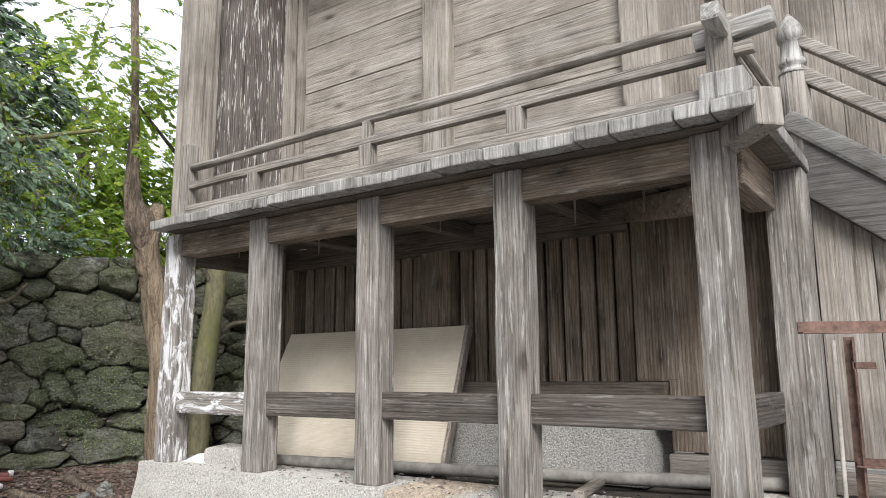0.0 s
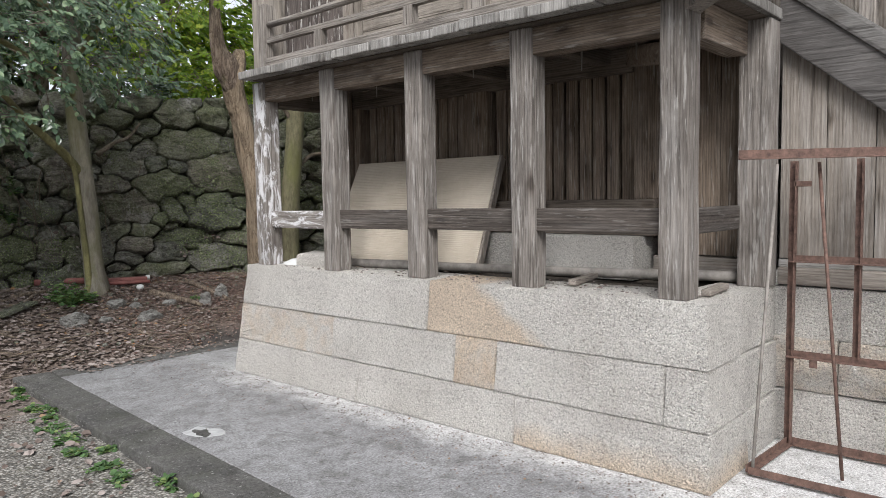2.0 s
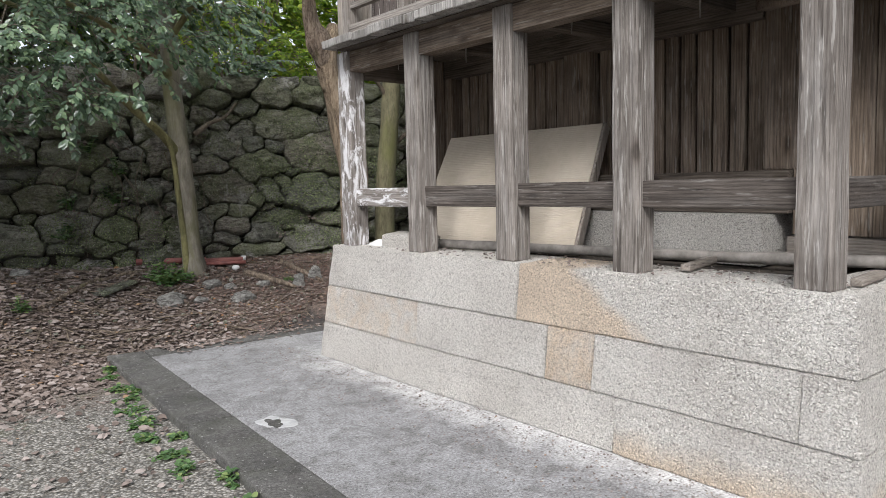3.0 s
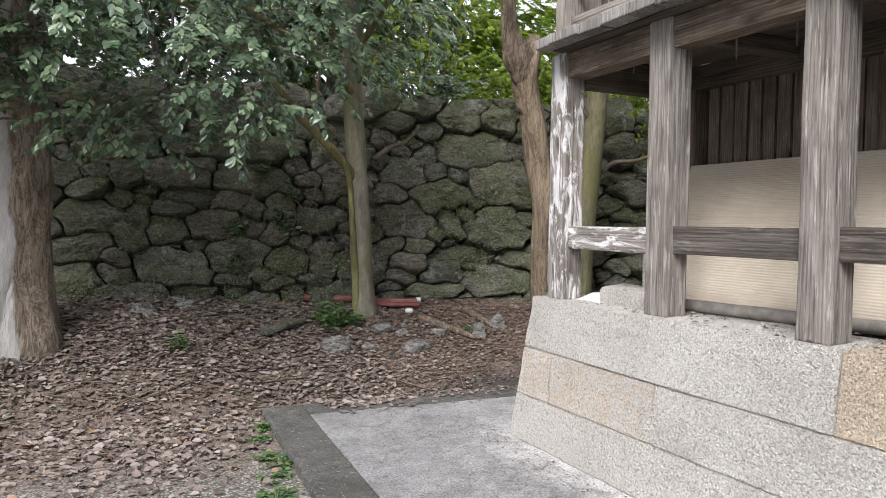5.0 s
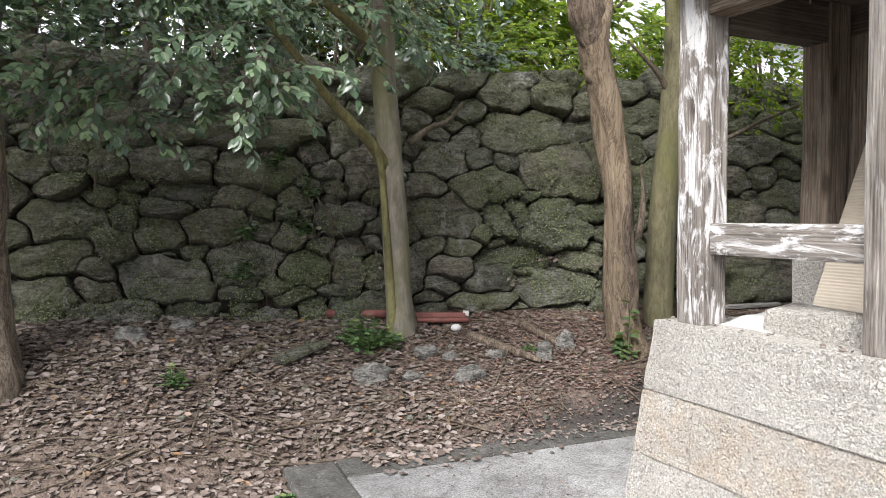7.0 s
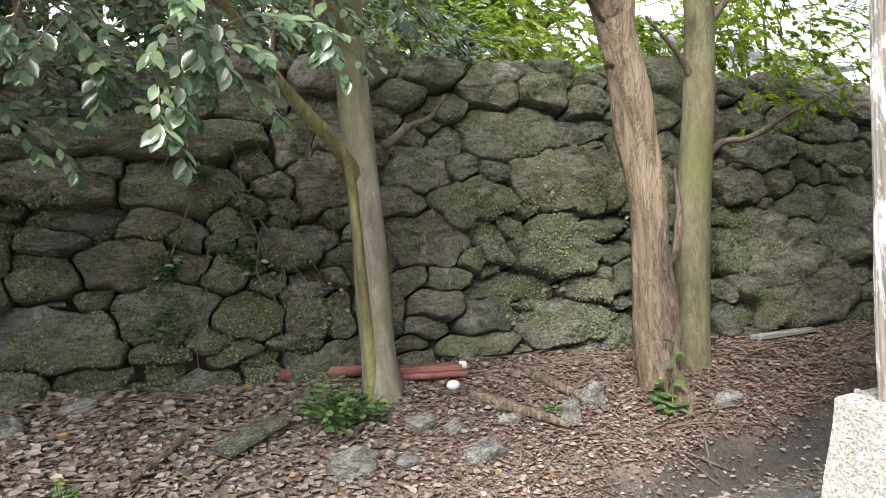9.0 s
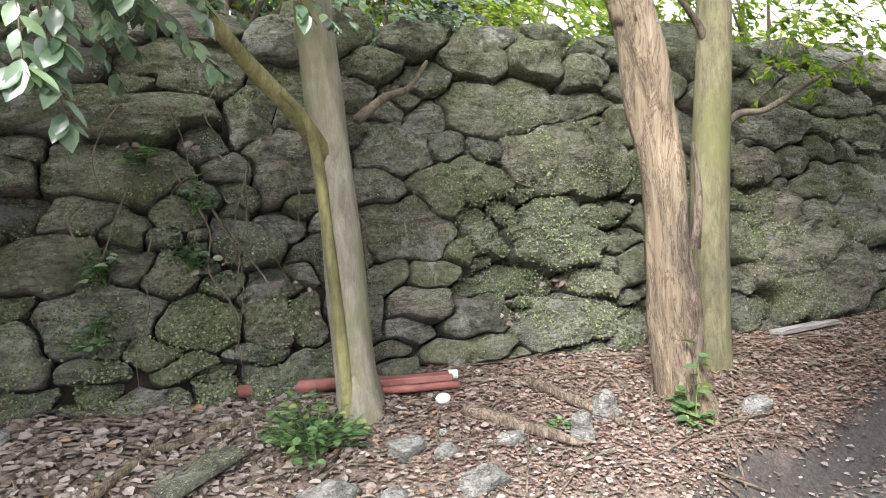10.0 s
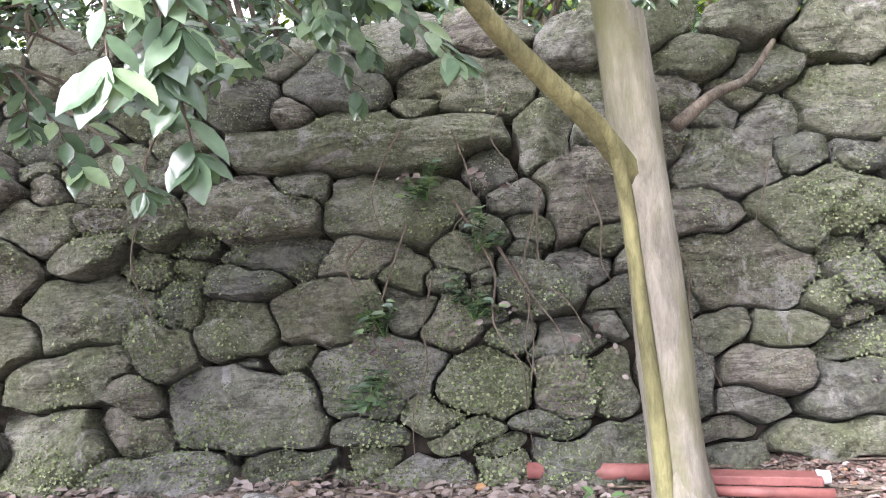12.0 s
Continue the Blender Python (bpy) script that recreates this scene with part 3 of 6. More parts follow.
def ground_z(x, y):
    """Height of the soil: level yard, then a bank that climbs to the stone wall."""
    s = y + 0.22 * x - 5.15
    left = min(1.0, max(0.0, (-1.2 - x) / 0.8))
    s += 0.45 * left * min(1.0, max(0.0, (y - 4.2) / 1.2))
    z = 0.40 * max(0.0, s)
    z = z if z < 0.5 else 0.5 + (z - 0.5) * 0.35
    z = min(z, 0.8)
    ax, ay = apron_xy(x, y)
    if ax > -1.41:
        z *= min(1.0, max(0.0, (ay - 5.2) / 0.3))
    bump_z = 0.035 * noise.noise(Vector((x * 1.7, y * 1.7, 0))) + 0.02 * noise.noise(Vector((x * 5, y * 5, 3)))
    inside = ax > -1.38 and ay < 5.2
    return (-0.08 if inside else -0.05 + 0.05 * min(1.0, max(0.0, s))) + z + bump_z * min(1.0, max(0.15, s))


def ground_sheet():
    def steps(lo, hi, near, far, fine, grow=1.35):
        out, p = [], near
        while p < far:
            out.append(p)
            p += fine
        d = fine
        while p < hi:
            out.append(p)
            d *= grow
            p += d
        out.append(hi)
        p, d, left = near, fine, []
        while p > lo:
            d *= grow
            p -= d
            left.append(max(p, lo))
        return left[::-1] + out
    xs, ys = steps(-900, 900, -7, 7, 0.09), steps(-900, 900, -1, 8.4, 0.08)
    verts = []
    for y in ys:
        for x in xs:
            verts.append((x, y, ground_z(x, y) if -12 < x < 12 and -4 < y < 12 else (-0.025 if y < 6 else 0.6)))
    n = len(xs)
    faces = [(j * n + i, j * n + i + 1, (j + 1) * n + i + 1, (j + 1) * n + i) for j in range(len(ys) - 1) for i in range(n - 1)]
    me = bpy.data.meshes.new("ground")
    me.from_pydata(verts, [], faces)
    me.polygons.foreach_set("use_smooth", [True] * len(me.polygons))
    me.materials.append(SOIL)
    return tagged(new("ground", me), "grey gravel yard turning to dark soil on a bank", "ground", kind="structure")


ground_sheet()
solo("pavement", turned_apron(box(-1.14, -6.0, -0.2, 6.0, 4.96, 0.0, 0.012)), CONCRETE, "worn pale concrete apron round the stone platform", "pavement", kind="structure")


def patch():
    """A worn mend in the concrete: a pale collar of mortar round a dark hollow."""
    top = thing("mortar_patch", (-1.15, 2.68, 0.0), "pale mortar patch round a dark spot in the concrete", "patch")
    for name, rx, ry, z, m in (("collar", 0.09, 0.13, 0.003, MORTAR), ("spot", 0.04, 0.075, 0.008, KERB)):
        bm = bmesh.new()
        ring = []
        for k in range(28):
            a = 2 * math.pi * k / 28
            f = 1 + 0.7 * noise.noise(Vector((math.cos(a) * 1.4, math.sin(a) * 1.4, rx * 50)))
            ring.append(bm.verts.new((-1.15 + rx * f * math.cos(a), 2.68 + ry * f * math.sin(a), z)))
        low = [bm.verts.new(v.co * 1.0 - Vector((0, 0, z + 0.002))) for v in ring]
        bm.faces.new(ring)
        for k in range(28):
            bm.faces.new((low[k], low[(k + 1) % 28], ring[(k + 1) % 28], ring[k]))
        part(name, bm, m, top)


patch()


def grit():
    """Crumbs and leaf scraps on the concrete, thickest along the platform."""
    rng = random.Random(40)
    rows = []
    for _ in range(2600):
        x, y = -0.1 - abs(rng.gauss(0, 0.35)), rng.uniform(-1.2, 4.95)
        if x > -1.13:
            rows.append((Vector((x, y, 0.004)), rand_dir(rng, -0.1, 0.3), Vector((0, 0, 1)) + rand_dir(rng) * 0.6, rng.uniform(0.004, 0.017), 1.6, 0.2))
    for _ in range(500):
        x, y = rng.uniform(0.0, 0.5), rng.uniform(0.05, 3.9)
        rows.append((Vector((x, y, 0.905)), rand_dir(rng, -0.1, 0.3), Vector((0, 0, 1)) + rand_dir(rng) * 0.6, rng.uniform(0.006, 0.03), 1.6, 0.2))
    tagged(new("grit", leaf_mesh("grit", rows, LITTER)), "small crumbs and leaf scraps on the concrete", "grit", kind="stuff")


grit()


# ---- stone platform ----
BATTER = 0.1


def block(y0, y1, z0, z1, x_back, gap=0.0022):
    """A granite block of the front, leaning back with the batter."""
    bm = box(0, y0 + gap, z0 + gap * 0.5, x_back, y1 - gap, z1 - gap * 0.5, 0)
    for v in bm.verts:
        if v.co.x < 0.01:
            v.co.x = -BATTER * (1 - v.co.z / 0.9) + random.uniform(-0.004, 0.004)
        end = 0.07 * (1 - v.co.z / 0.9)
        if y1 > 3.9 and v.co.y > 3.8:
            v.co.y += end * 1.3
        if y0 < 0.01 and v.co.y < 0.1:
            v.co.y -= end
    bmesh.ops.subdivide_edges(bm, edges=[e for e in bm.edges if e.calc_length() > 0.25], cuts=6, use_grid_fill=True)
    for v in bm.verts:
        if v.co.x < 0.02:
            v.co.x += 0.012 * noise.noise(v.co * 5.0) + 0.006 * noise.noise(v.co * 17.0)
        if v.co.z > 0.88:
            v.co.z += 0.008 * noise.noise(v.co * 6.0)
    bmesh.ops.bevel(bm, geom=[e for e in bm.edges if len(e.link_faces) == 2 and e.calc_face_angle(0) > 0.6], offset=0.006, segments=2, affect="EDGES")
    return bm


def stone_platform():
    top = thing("stone_platform", (0.5, 2.0, 0.0), "battered platform of pale chiselled granite blocks", "platform", kind="structure")
    courses = [((0.0, 0.28), (0.0, 1.09, 2.45, 3.905)), ((0.28, 0.575), (0.0, 0.19, 1.25, 1.57, 2.75, 3.62, 3.905)), ((0.575, 0.9), (0.0, 1.82, 3.905))]
    for (z0, z1), joints in courses:
        for y0, y1 in zip(joints, joints[1:]):
            stone = GRANITE
            if z0 == 0.28 and y0 == 1.25:
                stone = GRANITE_STAINED
            elif z0 == 0.28 and y0 > 2.0:
                stone = GRANITE_TINGED
            elif z0 > 0.5 and y0 == 0.0:
                stone = GRANITE_SLOPE
            elif z0 == 0.0 and y0 == 0.0:
                stone = GRANITE_FOOT
            part("block", block(y0, y1, z0, z1, 0.42), stone, top, smooth=False)
    for (z0, z1), _ in courses:
        splits = (0.425, 0.9) if z0 < 0.5 else (0.425, 0.7, 0.9)
        for x0, x1 in zip(splits, splits[1:]):
            off = 0.06 * (1 - (z0 + z1) / 1.8)
            part("block", box(x0 + 0.003, -off, z0 + 0.002, x1 + 0.1 - 0.003, 0.3, z1 - 0.002, 0.01, 0.003), GRANITE, top)
    part("fill", box(0.4, 0.28, 0.05, 1.2, 3.9, 0.87, 0), EARTH, top)
    joints = (-3.4, -2.3, -1.5, -0.7, 0.0)
    for k, (z0, z1) in enumerate(((0.0, 0.3), (0.3, 0.6), (0.6, 0.895))):
        for y0, y1 in zip(joints, joints[1:]):
            s = (k % 2) * 0.35
            y0b, y1b = y0 + (s if y0 > -3.4 else 0), y1 + (s if y1 < 0 else 0)
            part("block", box(1.0 - 0.03 * (2 - k), y0b + 0.003, z0 + 0.002, 1.4, y1b - 0.003, z1 - 0.002, 0.01, 0.004), GRANITE_TINGED if k == 1 else GRANITE, top)
    part("block", box(0.82, 0.8, 0.88, 1.3, 2.4, 1.16, 0.012, 0.004), GRANITE, top)
    part("block", box(0.82, 2.41, 0.88, 1.3, 3.82, 1.16, 0.012, 0.004), GRANITE, top)
    return top


stone_platform()


# ---- veranda on posts ----
POST_Y = (0.193, 1.113, 1.978, 2.863, 3.728)
W = 0.15


def worn_post(x, y, z0, z1, w, seed):
    bm = box(x, y - w / 2, z0, x + w, y + w / 2, z1, 0.012)
    bmesh.ops.subdivide_edges(bm, edges=[e for e in bm.edges if abs(e.verts[0].co.z - e.verts[1].co.z) > 0.5], cuts=12)
    for v in bm.verts:
        v.co.x += 0.006 * noise.noise(Vector((seed, v.co.z * 2.0, v.co.y * 9)))
        v.co.y += 0.006 * noise.noise(Vector((seed + 5, v.co.z * 2.3, v.co.x * 9)))
    return bm


def veranda():
    top = thing("veranda", (0.5, 1.9, 0.9), "weathered grey timber veranda raised on square posts", "veranda")
    for i, y in enumerate(POST_Y):
        part("post", worn_post(0.04, y, 0.895, 2.392, W, i * 7.0), timber("painted" if i == 4 else "post", "z"), top, "post with flaking white paint" if i == 4 else "")
    part("post", worn_post(0.8, 0.06, 0.895, 2.392, 0.17, 50.0), timber("post", "z"), top)
    part("post", worn_post(0.84, 3.72, 0.895, 2.392, W, 60.0), timber("beam", "z"), top)
    # beams between the posts
    for i, (a, b) in enumerate(zip(POST_Y, POST_Y[1:])):
        low = 2.235
        part("beam", box(0.062, a + W / 2 - 0.004, low, 0.19, b - W / 2 + 0.004, 2.39, 0.008), timber("beam", "y"), top)
    part("beam", box(0.2, 0.1, 2.2, 0.81, 0.22, 2.39, 0.008), timber("beam", "x"), top)
    part("beam", box(0.2, 3.66, 2.2, 0.85, 3.78, 2.39, 0.008), timber("dark", "x"), top)
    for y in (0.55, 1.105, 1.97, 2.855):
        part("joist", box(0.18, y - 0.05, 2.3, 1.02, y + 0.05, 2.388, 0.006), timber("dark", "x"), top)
    part("bracket", beam((0.2, 0.26, 2.16), (0.86, 0.82, 2.3), 0.1, 0.12, 0.02), timber("beam", "x"), top)
    # knee rails
    for i, (a, b) in enumerate(zip(POST_Y, POST_Y[1:])):
        kind = "painted" if i == 3 else "knee"
        dz = (0.0, 0.0, -0.008, -0.016)[i]
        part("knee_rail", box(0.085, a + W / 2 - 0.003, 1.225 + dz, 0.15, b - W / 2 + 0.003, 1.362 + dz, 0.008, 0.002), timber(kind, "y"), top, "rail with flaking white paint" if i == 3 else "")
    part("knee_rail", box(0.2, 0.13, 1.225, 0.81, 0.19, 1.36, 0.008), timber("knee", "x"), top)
    # deck boards, their worn ends along the edge
    part("deck_frame", box(-0.02, 0.0, 2.392, 1.0, 3.7, 2.4, 0), timber("dark", "y"), top)
    rng = random.Random(4)
    y = -0.04
    while y < 3.755:
        wdt = min(rng.uniform(0.13, 0.3), 3.765 - y)
        end = -0.12 + rng.uniform(-0.018, 0.018)
        z = 2.402 + rng.uniform(-0.004, 0.004)
        bm = box(end, y + 0.003, z, 1.02, y + wdt - 0.003, z + rng.uniform(0.056, 0.064), 0.008, 0.004)
        part("deck_board", bm, timber("deck", "z"), top)
        y += wdt
    # diagonal beam end at the corner
    part("beam_end", beam((0.25, 0.27, 2.385), (-0.1, -0.07, 2.4), 0.11, 0.15, 0.01), timber("rail", "z"), top, "bleached end of the corner beam")
    # iron spikes that hang from the underside
    for x, y, n in ((0.3, 3.35, 0.1), (0.45, 2.75, 0.12), (0.45, 2.4, 0.12), (0.4, 1.75, 0.1), (0.5, 0.98, 0.14), (0.5, 0.62, 0.12)):
        part("spike", tube([(x, y, 2.38), (x, y, 2.33), (x, y, 2.33 - n)], [0.007, 0.007, 0.003], 6), POLE, top)
    return top


veranda()


def railing():
    top = thing("railing", (0.0, 1.9, 2.47), "low weathered veranda railing with a round top rail", "railing")
    x = -0.01
    part("sill_rail", box(x - 0.04, 0.06, 2.468, x + 0.04, 3.52, 2.54, 0.008), timber("rail", "y"), top)
    part("middle_rail", box(x - 0.025, -0.02, 2.655, x + 0.025, 3.5, 2.7, 0.006), timber("rail", "y"), top)
    part("top_rail", tube([(x, 0.05 + 0.287 * k, 2.805 + 0.006 * math.sin(k)) for k in range(13)], [0.026] * 13, 10, 0.1), timber("rail", "y"), top, smooth=True)
    for y in (1.02, 1.93, 2.84):
        part("strut", box(x - 0.032, y - 0.04, 2.53, x + 0.032, y + 0.04, 2.66, 0.005), timber("rail", "z"), top)
    for y in (1.93,):
        part("strut", box(x - 0.025, y - 0.025, 2.69, x + 0.025, y + 0.025, 2.79, 0.006), timber("rail", "z"), top)
    part("end_post", box(x - 0.045, 3.47, 2.47, x + 0.045, 3.55, 2.96, 0.01), timber("rail", "z"), top)
    # front return, with crossing ends at the corner
    part("corner_post", box(x - 0.05, 0.05, 2.54, x + 0.05, 0.15, 2.78, 0.006), timber("rail", "z"), top)
    part("corner_block", box(x - 0.075, 0.01, 2.47, x + 0.075, 0.18, 2.585, 0.012), timber("deck", "z"), top)
    part("sill_rail", box(x + 0.03, 0.05, 2.468, 0.98, 0.13, 2.54, 0.008), timber("rail", "x"), top)
    part("middle_rail", tube([(-0.05, 0.09, 2.685), (0.95, 0.09, 2.685)], [0.036, 0.036], 10), timber("rail", "x"), top, smooth=True)
    part("top_rail", tube(spline([(-0.26, 0.092, 2.905), (-0.12, 0.092, 2.84), (0.1, 0.092, 2.815), (0.95, 0.092, 2.81)], 5), [0.026] * 16, 10), timber("rail", "x"), top, smooth=True)
    part("horn", beam((x, 0.2, 2.74), (x, -0.1, 2.775), 0.07, 0.075, 0.014), timber("deck", "y"), top)
    part("horn", beam((0.12, 0.09, 2.74), (-0.2, 0.09, 2.775), 0.07, 0.075, 0.014), timber("deck", "x"), top)
    # newel with a jewel-shaped cap
    newel = part("newel_post", tube([(1.02, 0.0, 2.46), (1.02, 0.0, 2.92)], [0.07, 0.068], 16), timber("rail", "z"), top, smooth=True)
    prof = [(2.92, 0.072), (2.94, 0.058), (2.96, 0.055), (2.97, 0.066), (2.99, 0.066), (3., 0.055), (3.09, 0.05), (3.1, 0.062), (3.14, 0.066), (3.19, 0.05), (3.23, 0.02), (3.25, 0.004)]
    part("cap", tube([(1.02, 0.0, z) for z, _ in prof], [r for _, r in prof], 16), timber("deck", "z"), newel, smooth=True)
    return top


railing()


# ---- hall ----
def hall():
    top = thing("shrine_hall", (1.2, 2.0, 0.9), "old unpainted timber shrine hall with board walls", "building")
    cols = ((0.66, 0.89), (2.11, 2.34), (3.57, 3.82))
    for y0, y1 in cols:
        part("column", box(1.0, y0, 2.47, 1.31, y1, 5.0, 0.015), timber("board", "z"), top)
        part("column_foot", box(1.0, y0, 1.4, 1.24, y1, 2.465, 0.015), timber("beam", "z"), top)
    rng = random.Random(9)
    # horizontal wall boards above the veranda
    for (_, a), (b, _) in zip(cols, cols[1:]):
        z = 2.47
        while z < 4.9:
            h = rng.choice((0.3, 0.38, 0.46))
            part("wall_board", box(1.075 + rng.uniform(-0.003, 0.003), a - 0.004, z + 0.002, 1.12, b + 0.004, min(z + h, 5.0) - 0.002, 0.004), timber("board", "y"), top)
            z += h
    # sill and lower boards with dark gaps
    part("sill", box(0.96, 0.72, 1.162, 1.24, 3.82, 1.4, 0.01), timber("dark", "y"), top)
    part("head_beam", box(0.998, 0.9, 2.24, 1.2, 3.82, 2.39, 0.008), timber("dark", "y"), top)
    for (_, a), (b, _) in zip(cols, cols[1:]):
        y = a + 0.03
        while y < b - 0.05:
            wdt = rng.uniform(0.082, 0.094)
            part("slat", box(1.07, y, 1.4, 1.1, y + wdt, 2.245, 0.004, 0.001), timber("beam", "z"), top)
            y += wdt + rng.uniform(0.012, 0.022)
    part("backing", box(1.16, 0.75, 1.2, 1.2, 3.8, 2.42, 0), timber("dark", "z"), top)
    # boards closing the front under the stair head
    y = 0.12
    while y < 0.7:
        part("wall_board", box(1.0 + rng.uniform(-0.003, 0.003), y, 1.05, 1.03, y + 0.196, 2.35, 0.003), timber("beam", "z"), top)
        y += 0.2
    part("sill", box(0.94, 0.1, 0.905, 1.06, 0.72, 1.04, 0.008), timber("plank", "y"), top)
    # upright boards of the side wall behind the stair
    y = 0.7
    while y > -3.2:
        wdt = rng.uniform(0.2, 0.26)
        part("wall_board", box(1.3 + rng.uniform(-0.004, 0.004), y - wdt + 0.002, 0.95, 1.34, y, 5.0, 0.004), timber("plank", "z"), top)
        y -= wdt
    part("front_wall", box(1.34, -3.3, 0.9, 5.4, -3.2, 5.0, 0), timber("board", "x"), top)
    part("side_wall", box(5.3, -3.2, 0.9, 5.4, 3.7, 5.0, 0), timber("board", "y"), top)
    part("back_wall", box(1.24, 3.7, 0.9, 5.4, 3.8, 5.0, 0), timber("board", "x"), top)
    # wing wall across the veranda's end
    part("column", box(0.02, 3.57, 2.47, 0.19, 3.74, 5.0, 0.012), timber("board", "z"), top)
    part("wing_board", box(0.195, 3.65, 2.47, 0.62, 3.69, 4.85, 0.004), timber("mottled", "z"), top, "dark mottled board with pale flecks")
    part("wing_board", box(0.625, 3.652, 2.47, 1.0, 3.692, 4.85, 0.004), timber("mottled", "z"), top, "dark mottled board with pale flecks")
    part("batten", box(0.9, 3.6, 2.47, 0.99, 3.648, 4.85, 0.006), timber("plank", "z"), top)
    part("batten", box(0.195, 3.6, 2.47, 0.25, 3.648, 4.85, 0.006), timber("board", "z"), top)
    # roof, above all that is seen
    part("roof", box(0.5, -3.6, 5.0, 6.0, 4.2, 5.25, 0.03), ROOF, top)
    return top


hall()


# ---- front stair ----
def stair():
    top = thing("front_stair", (1.6, -1.4, 0.0), "steep timber stair boarded in at its side", "stair")
    slope = 0.83
    part("stringer", beam((1.0, 0.06, 2.495), (1.0, -1.95, 2.495 - 2.01 * slope), 0.09, 0.235, 0.008), timber("stringer", "y"), top)
    part("coping", beam((1.0, 0.05, 2.685), (1.0, -1.95, 2.685 - 2.0 * slope), 0.13, 0.1, 0.02), timber("coping", "y"), top)
    for dz, r in ((0.32, 0.05), (0.5, 0.042)):
        part("handrail", beam((1.02, -0.02, 2.64 + dz - 0.03), (1.02, -1.9, 2.64 + dz - 0.03 - 1.88 * slope), r * 1.6, r * 1.4, 0.012), timber("rail", "y"), top)
    for k in range(3):
        y = -0.45 - 0.6 * k
        z = 2.66 + (y - 0.05) * slope
        part("baluster", box(0.98, y - 0.04, z, 1.06, y + 0.04, z + 0.45, 0.006), timber("rail", "z"), top)
    rng = random.Random(21)
    y = -0.02
    while y > -1.95:
        z1 = 2.46 + (y - 0.15) * slope
        z1 = max(z1, 1.2)
        part("skirt_board", box(1.03 + rng.uniform(-0.003, 0.003), y - 0.236, 1.05, 1.06, y, z1, 0.003), timber("plank", "z"), top)
        y -= 0.24
    part("sill", box(0.99, -3.3, 0.9, 1.12, -0.02, 1.0, 0.01), timber("plank", "y"), top)
    part("sill", box(1.01, -3.3, 1.0, 1.1, -0.02, 1.045, 0.006), timber("deck", "y"), top)
    for k in range(9):
        y, z = -0.1 - 0.22 * k, 2.34 - 0.19 * k
        part("tread", box(1.07, y - 0.24, z - 0.05, 1.29, y, z, 0.006), timber("board", "x"), top)
    return top


stair()


# ---- things on the platform ----
def leaning_board():
    """A thick ribbed board that leans against the wall behind."""
    top = thing("leaning_board", (0.6, 2.7, 0.9), "thick beige ribbed board leaning against the slatted wall", "board")
    a, b = Vector((0.52, 0, 0.915)), Vector((0.955, 0, 1.745))
    up = (b - a).normalized()
    out = Vector((-up.z, 0, up.x))
    bm = bmesh.new()
    n, prof = 120, []
    for k in range(n + 1):
        prof.append((k / n, 0.0025 if k % 2 else 0.0))
    rows = []
    for s, d in prof:
        p = a.lerp(b, s) + out * d
        row = [bm.verts.new(p + Vector((0, y + (s * 0.1 if y < 2.5 else 0.03 * s), 0))) for y in (1.86, 2.3, 2.9, 3.5)]
        rows.append(row)
    back = [[bm.verts.new(v.co - out * 0.055) for v in r] for r in (rows[0], rows[-1])]
    for lo, hi in zip(rows, rows[1:]):
        for i in range(3):
            bm.faces.new((lo[i], hi[i], hi[i + 1], lo[i + 1]))
    for i in range(3):
        bm.faces.new((back[0][i], back[0][i + 1], back[1][i + 1], back[1][i]))
        bm.faces.new((rows[-1][i], back[1][i], back[1][i + 1], rows[-1][i + 1]))
        bm.faces.new((rows[0][i], rows[0][i + 1], back[0][i + 1], back[0][i]))
    for side in (0, 3):
        bm.faces.new([r[side] for r in rows] + [back[1][side], back[0][side]])
    bmesh.ops.recalc_face_normals(bm, faces=bm.faces[:])
    part("face", bm, BEIGE, top)
    part("edge_strip", beam(a + Vector((0, 1.848, 0)) - out * 0.03, b + Vector((0, 1.948, 0)) - out * 0.03, 0.02, 0.075, 0.004), timber("plank", "z"), top, "frayed brown edge of the board")
    return top


leaning_board()
solo("bamboo_pole", tube(spline([(0.3, 3.3, 0.935), (0.45, 2.2, 0.935), (0.72, 0.9, 0.935), (0.92, 0.16, 0.94)], 8), [0.032 if k % 6 else 0.036 for k in range(25)], 12, 0.04), POLE, "grey weathered bamboo pole lying on the platform", "pole", smooth=True)
for a, b in (((0.25, 0.9, 0.92), (0.6, 0.95, 0.93)), ((0.24, 0.1, 0.92), (0.55, 0.12, 0.925))):
    solo("wood_offcut", beam(a, b, 0.05, 0.035, 0.006), timber("plank", "x"), "short grey timber offcut lying on the platform", "timber", "timber offcuts")
solo("flat_stone", box(0.15, 2.98, 0.9, 0.36, 3.44, 1.005, 0.02, 0.014), GRANITE, "small flat granite slab lying on the platform", "stone")


def cloth_heap():
    bm = bmesh.new()
    n = 14
    grid = [[None] * (n + 1) for _ in range(n + 1)]
    for i in range(n + 1):
        for j in range(n + 1):
            x, y = 0.14 + 0.34 * i / n, 3.38 + 0.28 * j / n
            e = math.sin(math.pi * i / n) * math.sin(math.pi * j / n)
            z = 0.903 + 0.06 * e ** 0.6 + 0.035 * noise.noise(Vector((x * 9, y * 9, 2))) * e ** 0.3
            grid[i][j] = bm.verts.new((x, y, z))
    for i in range(n):
        for j in range(n):
            bm.faces.new((grid[i][j], grid[i + 1][j], grid[i + 1][j + 1], grid[i][j + 1]))
    return bm


solo("plastic_sheet", cloth_heap(), WHITE, "crumpled white plastic sheet heaped on the platform", "sheet", smooth=True)


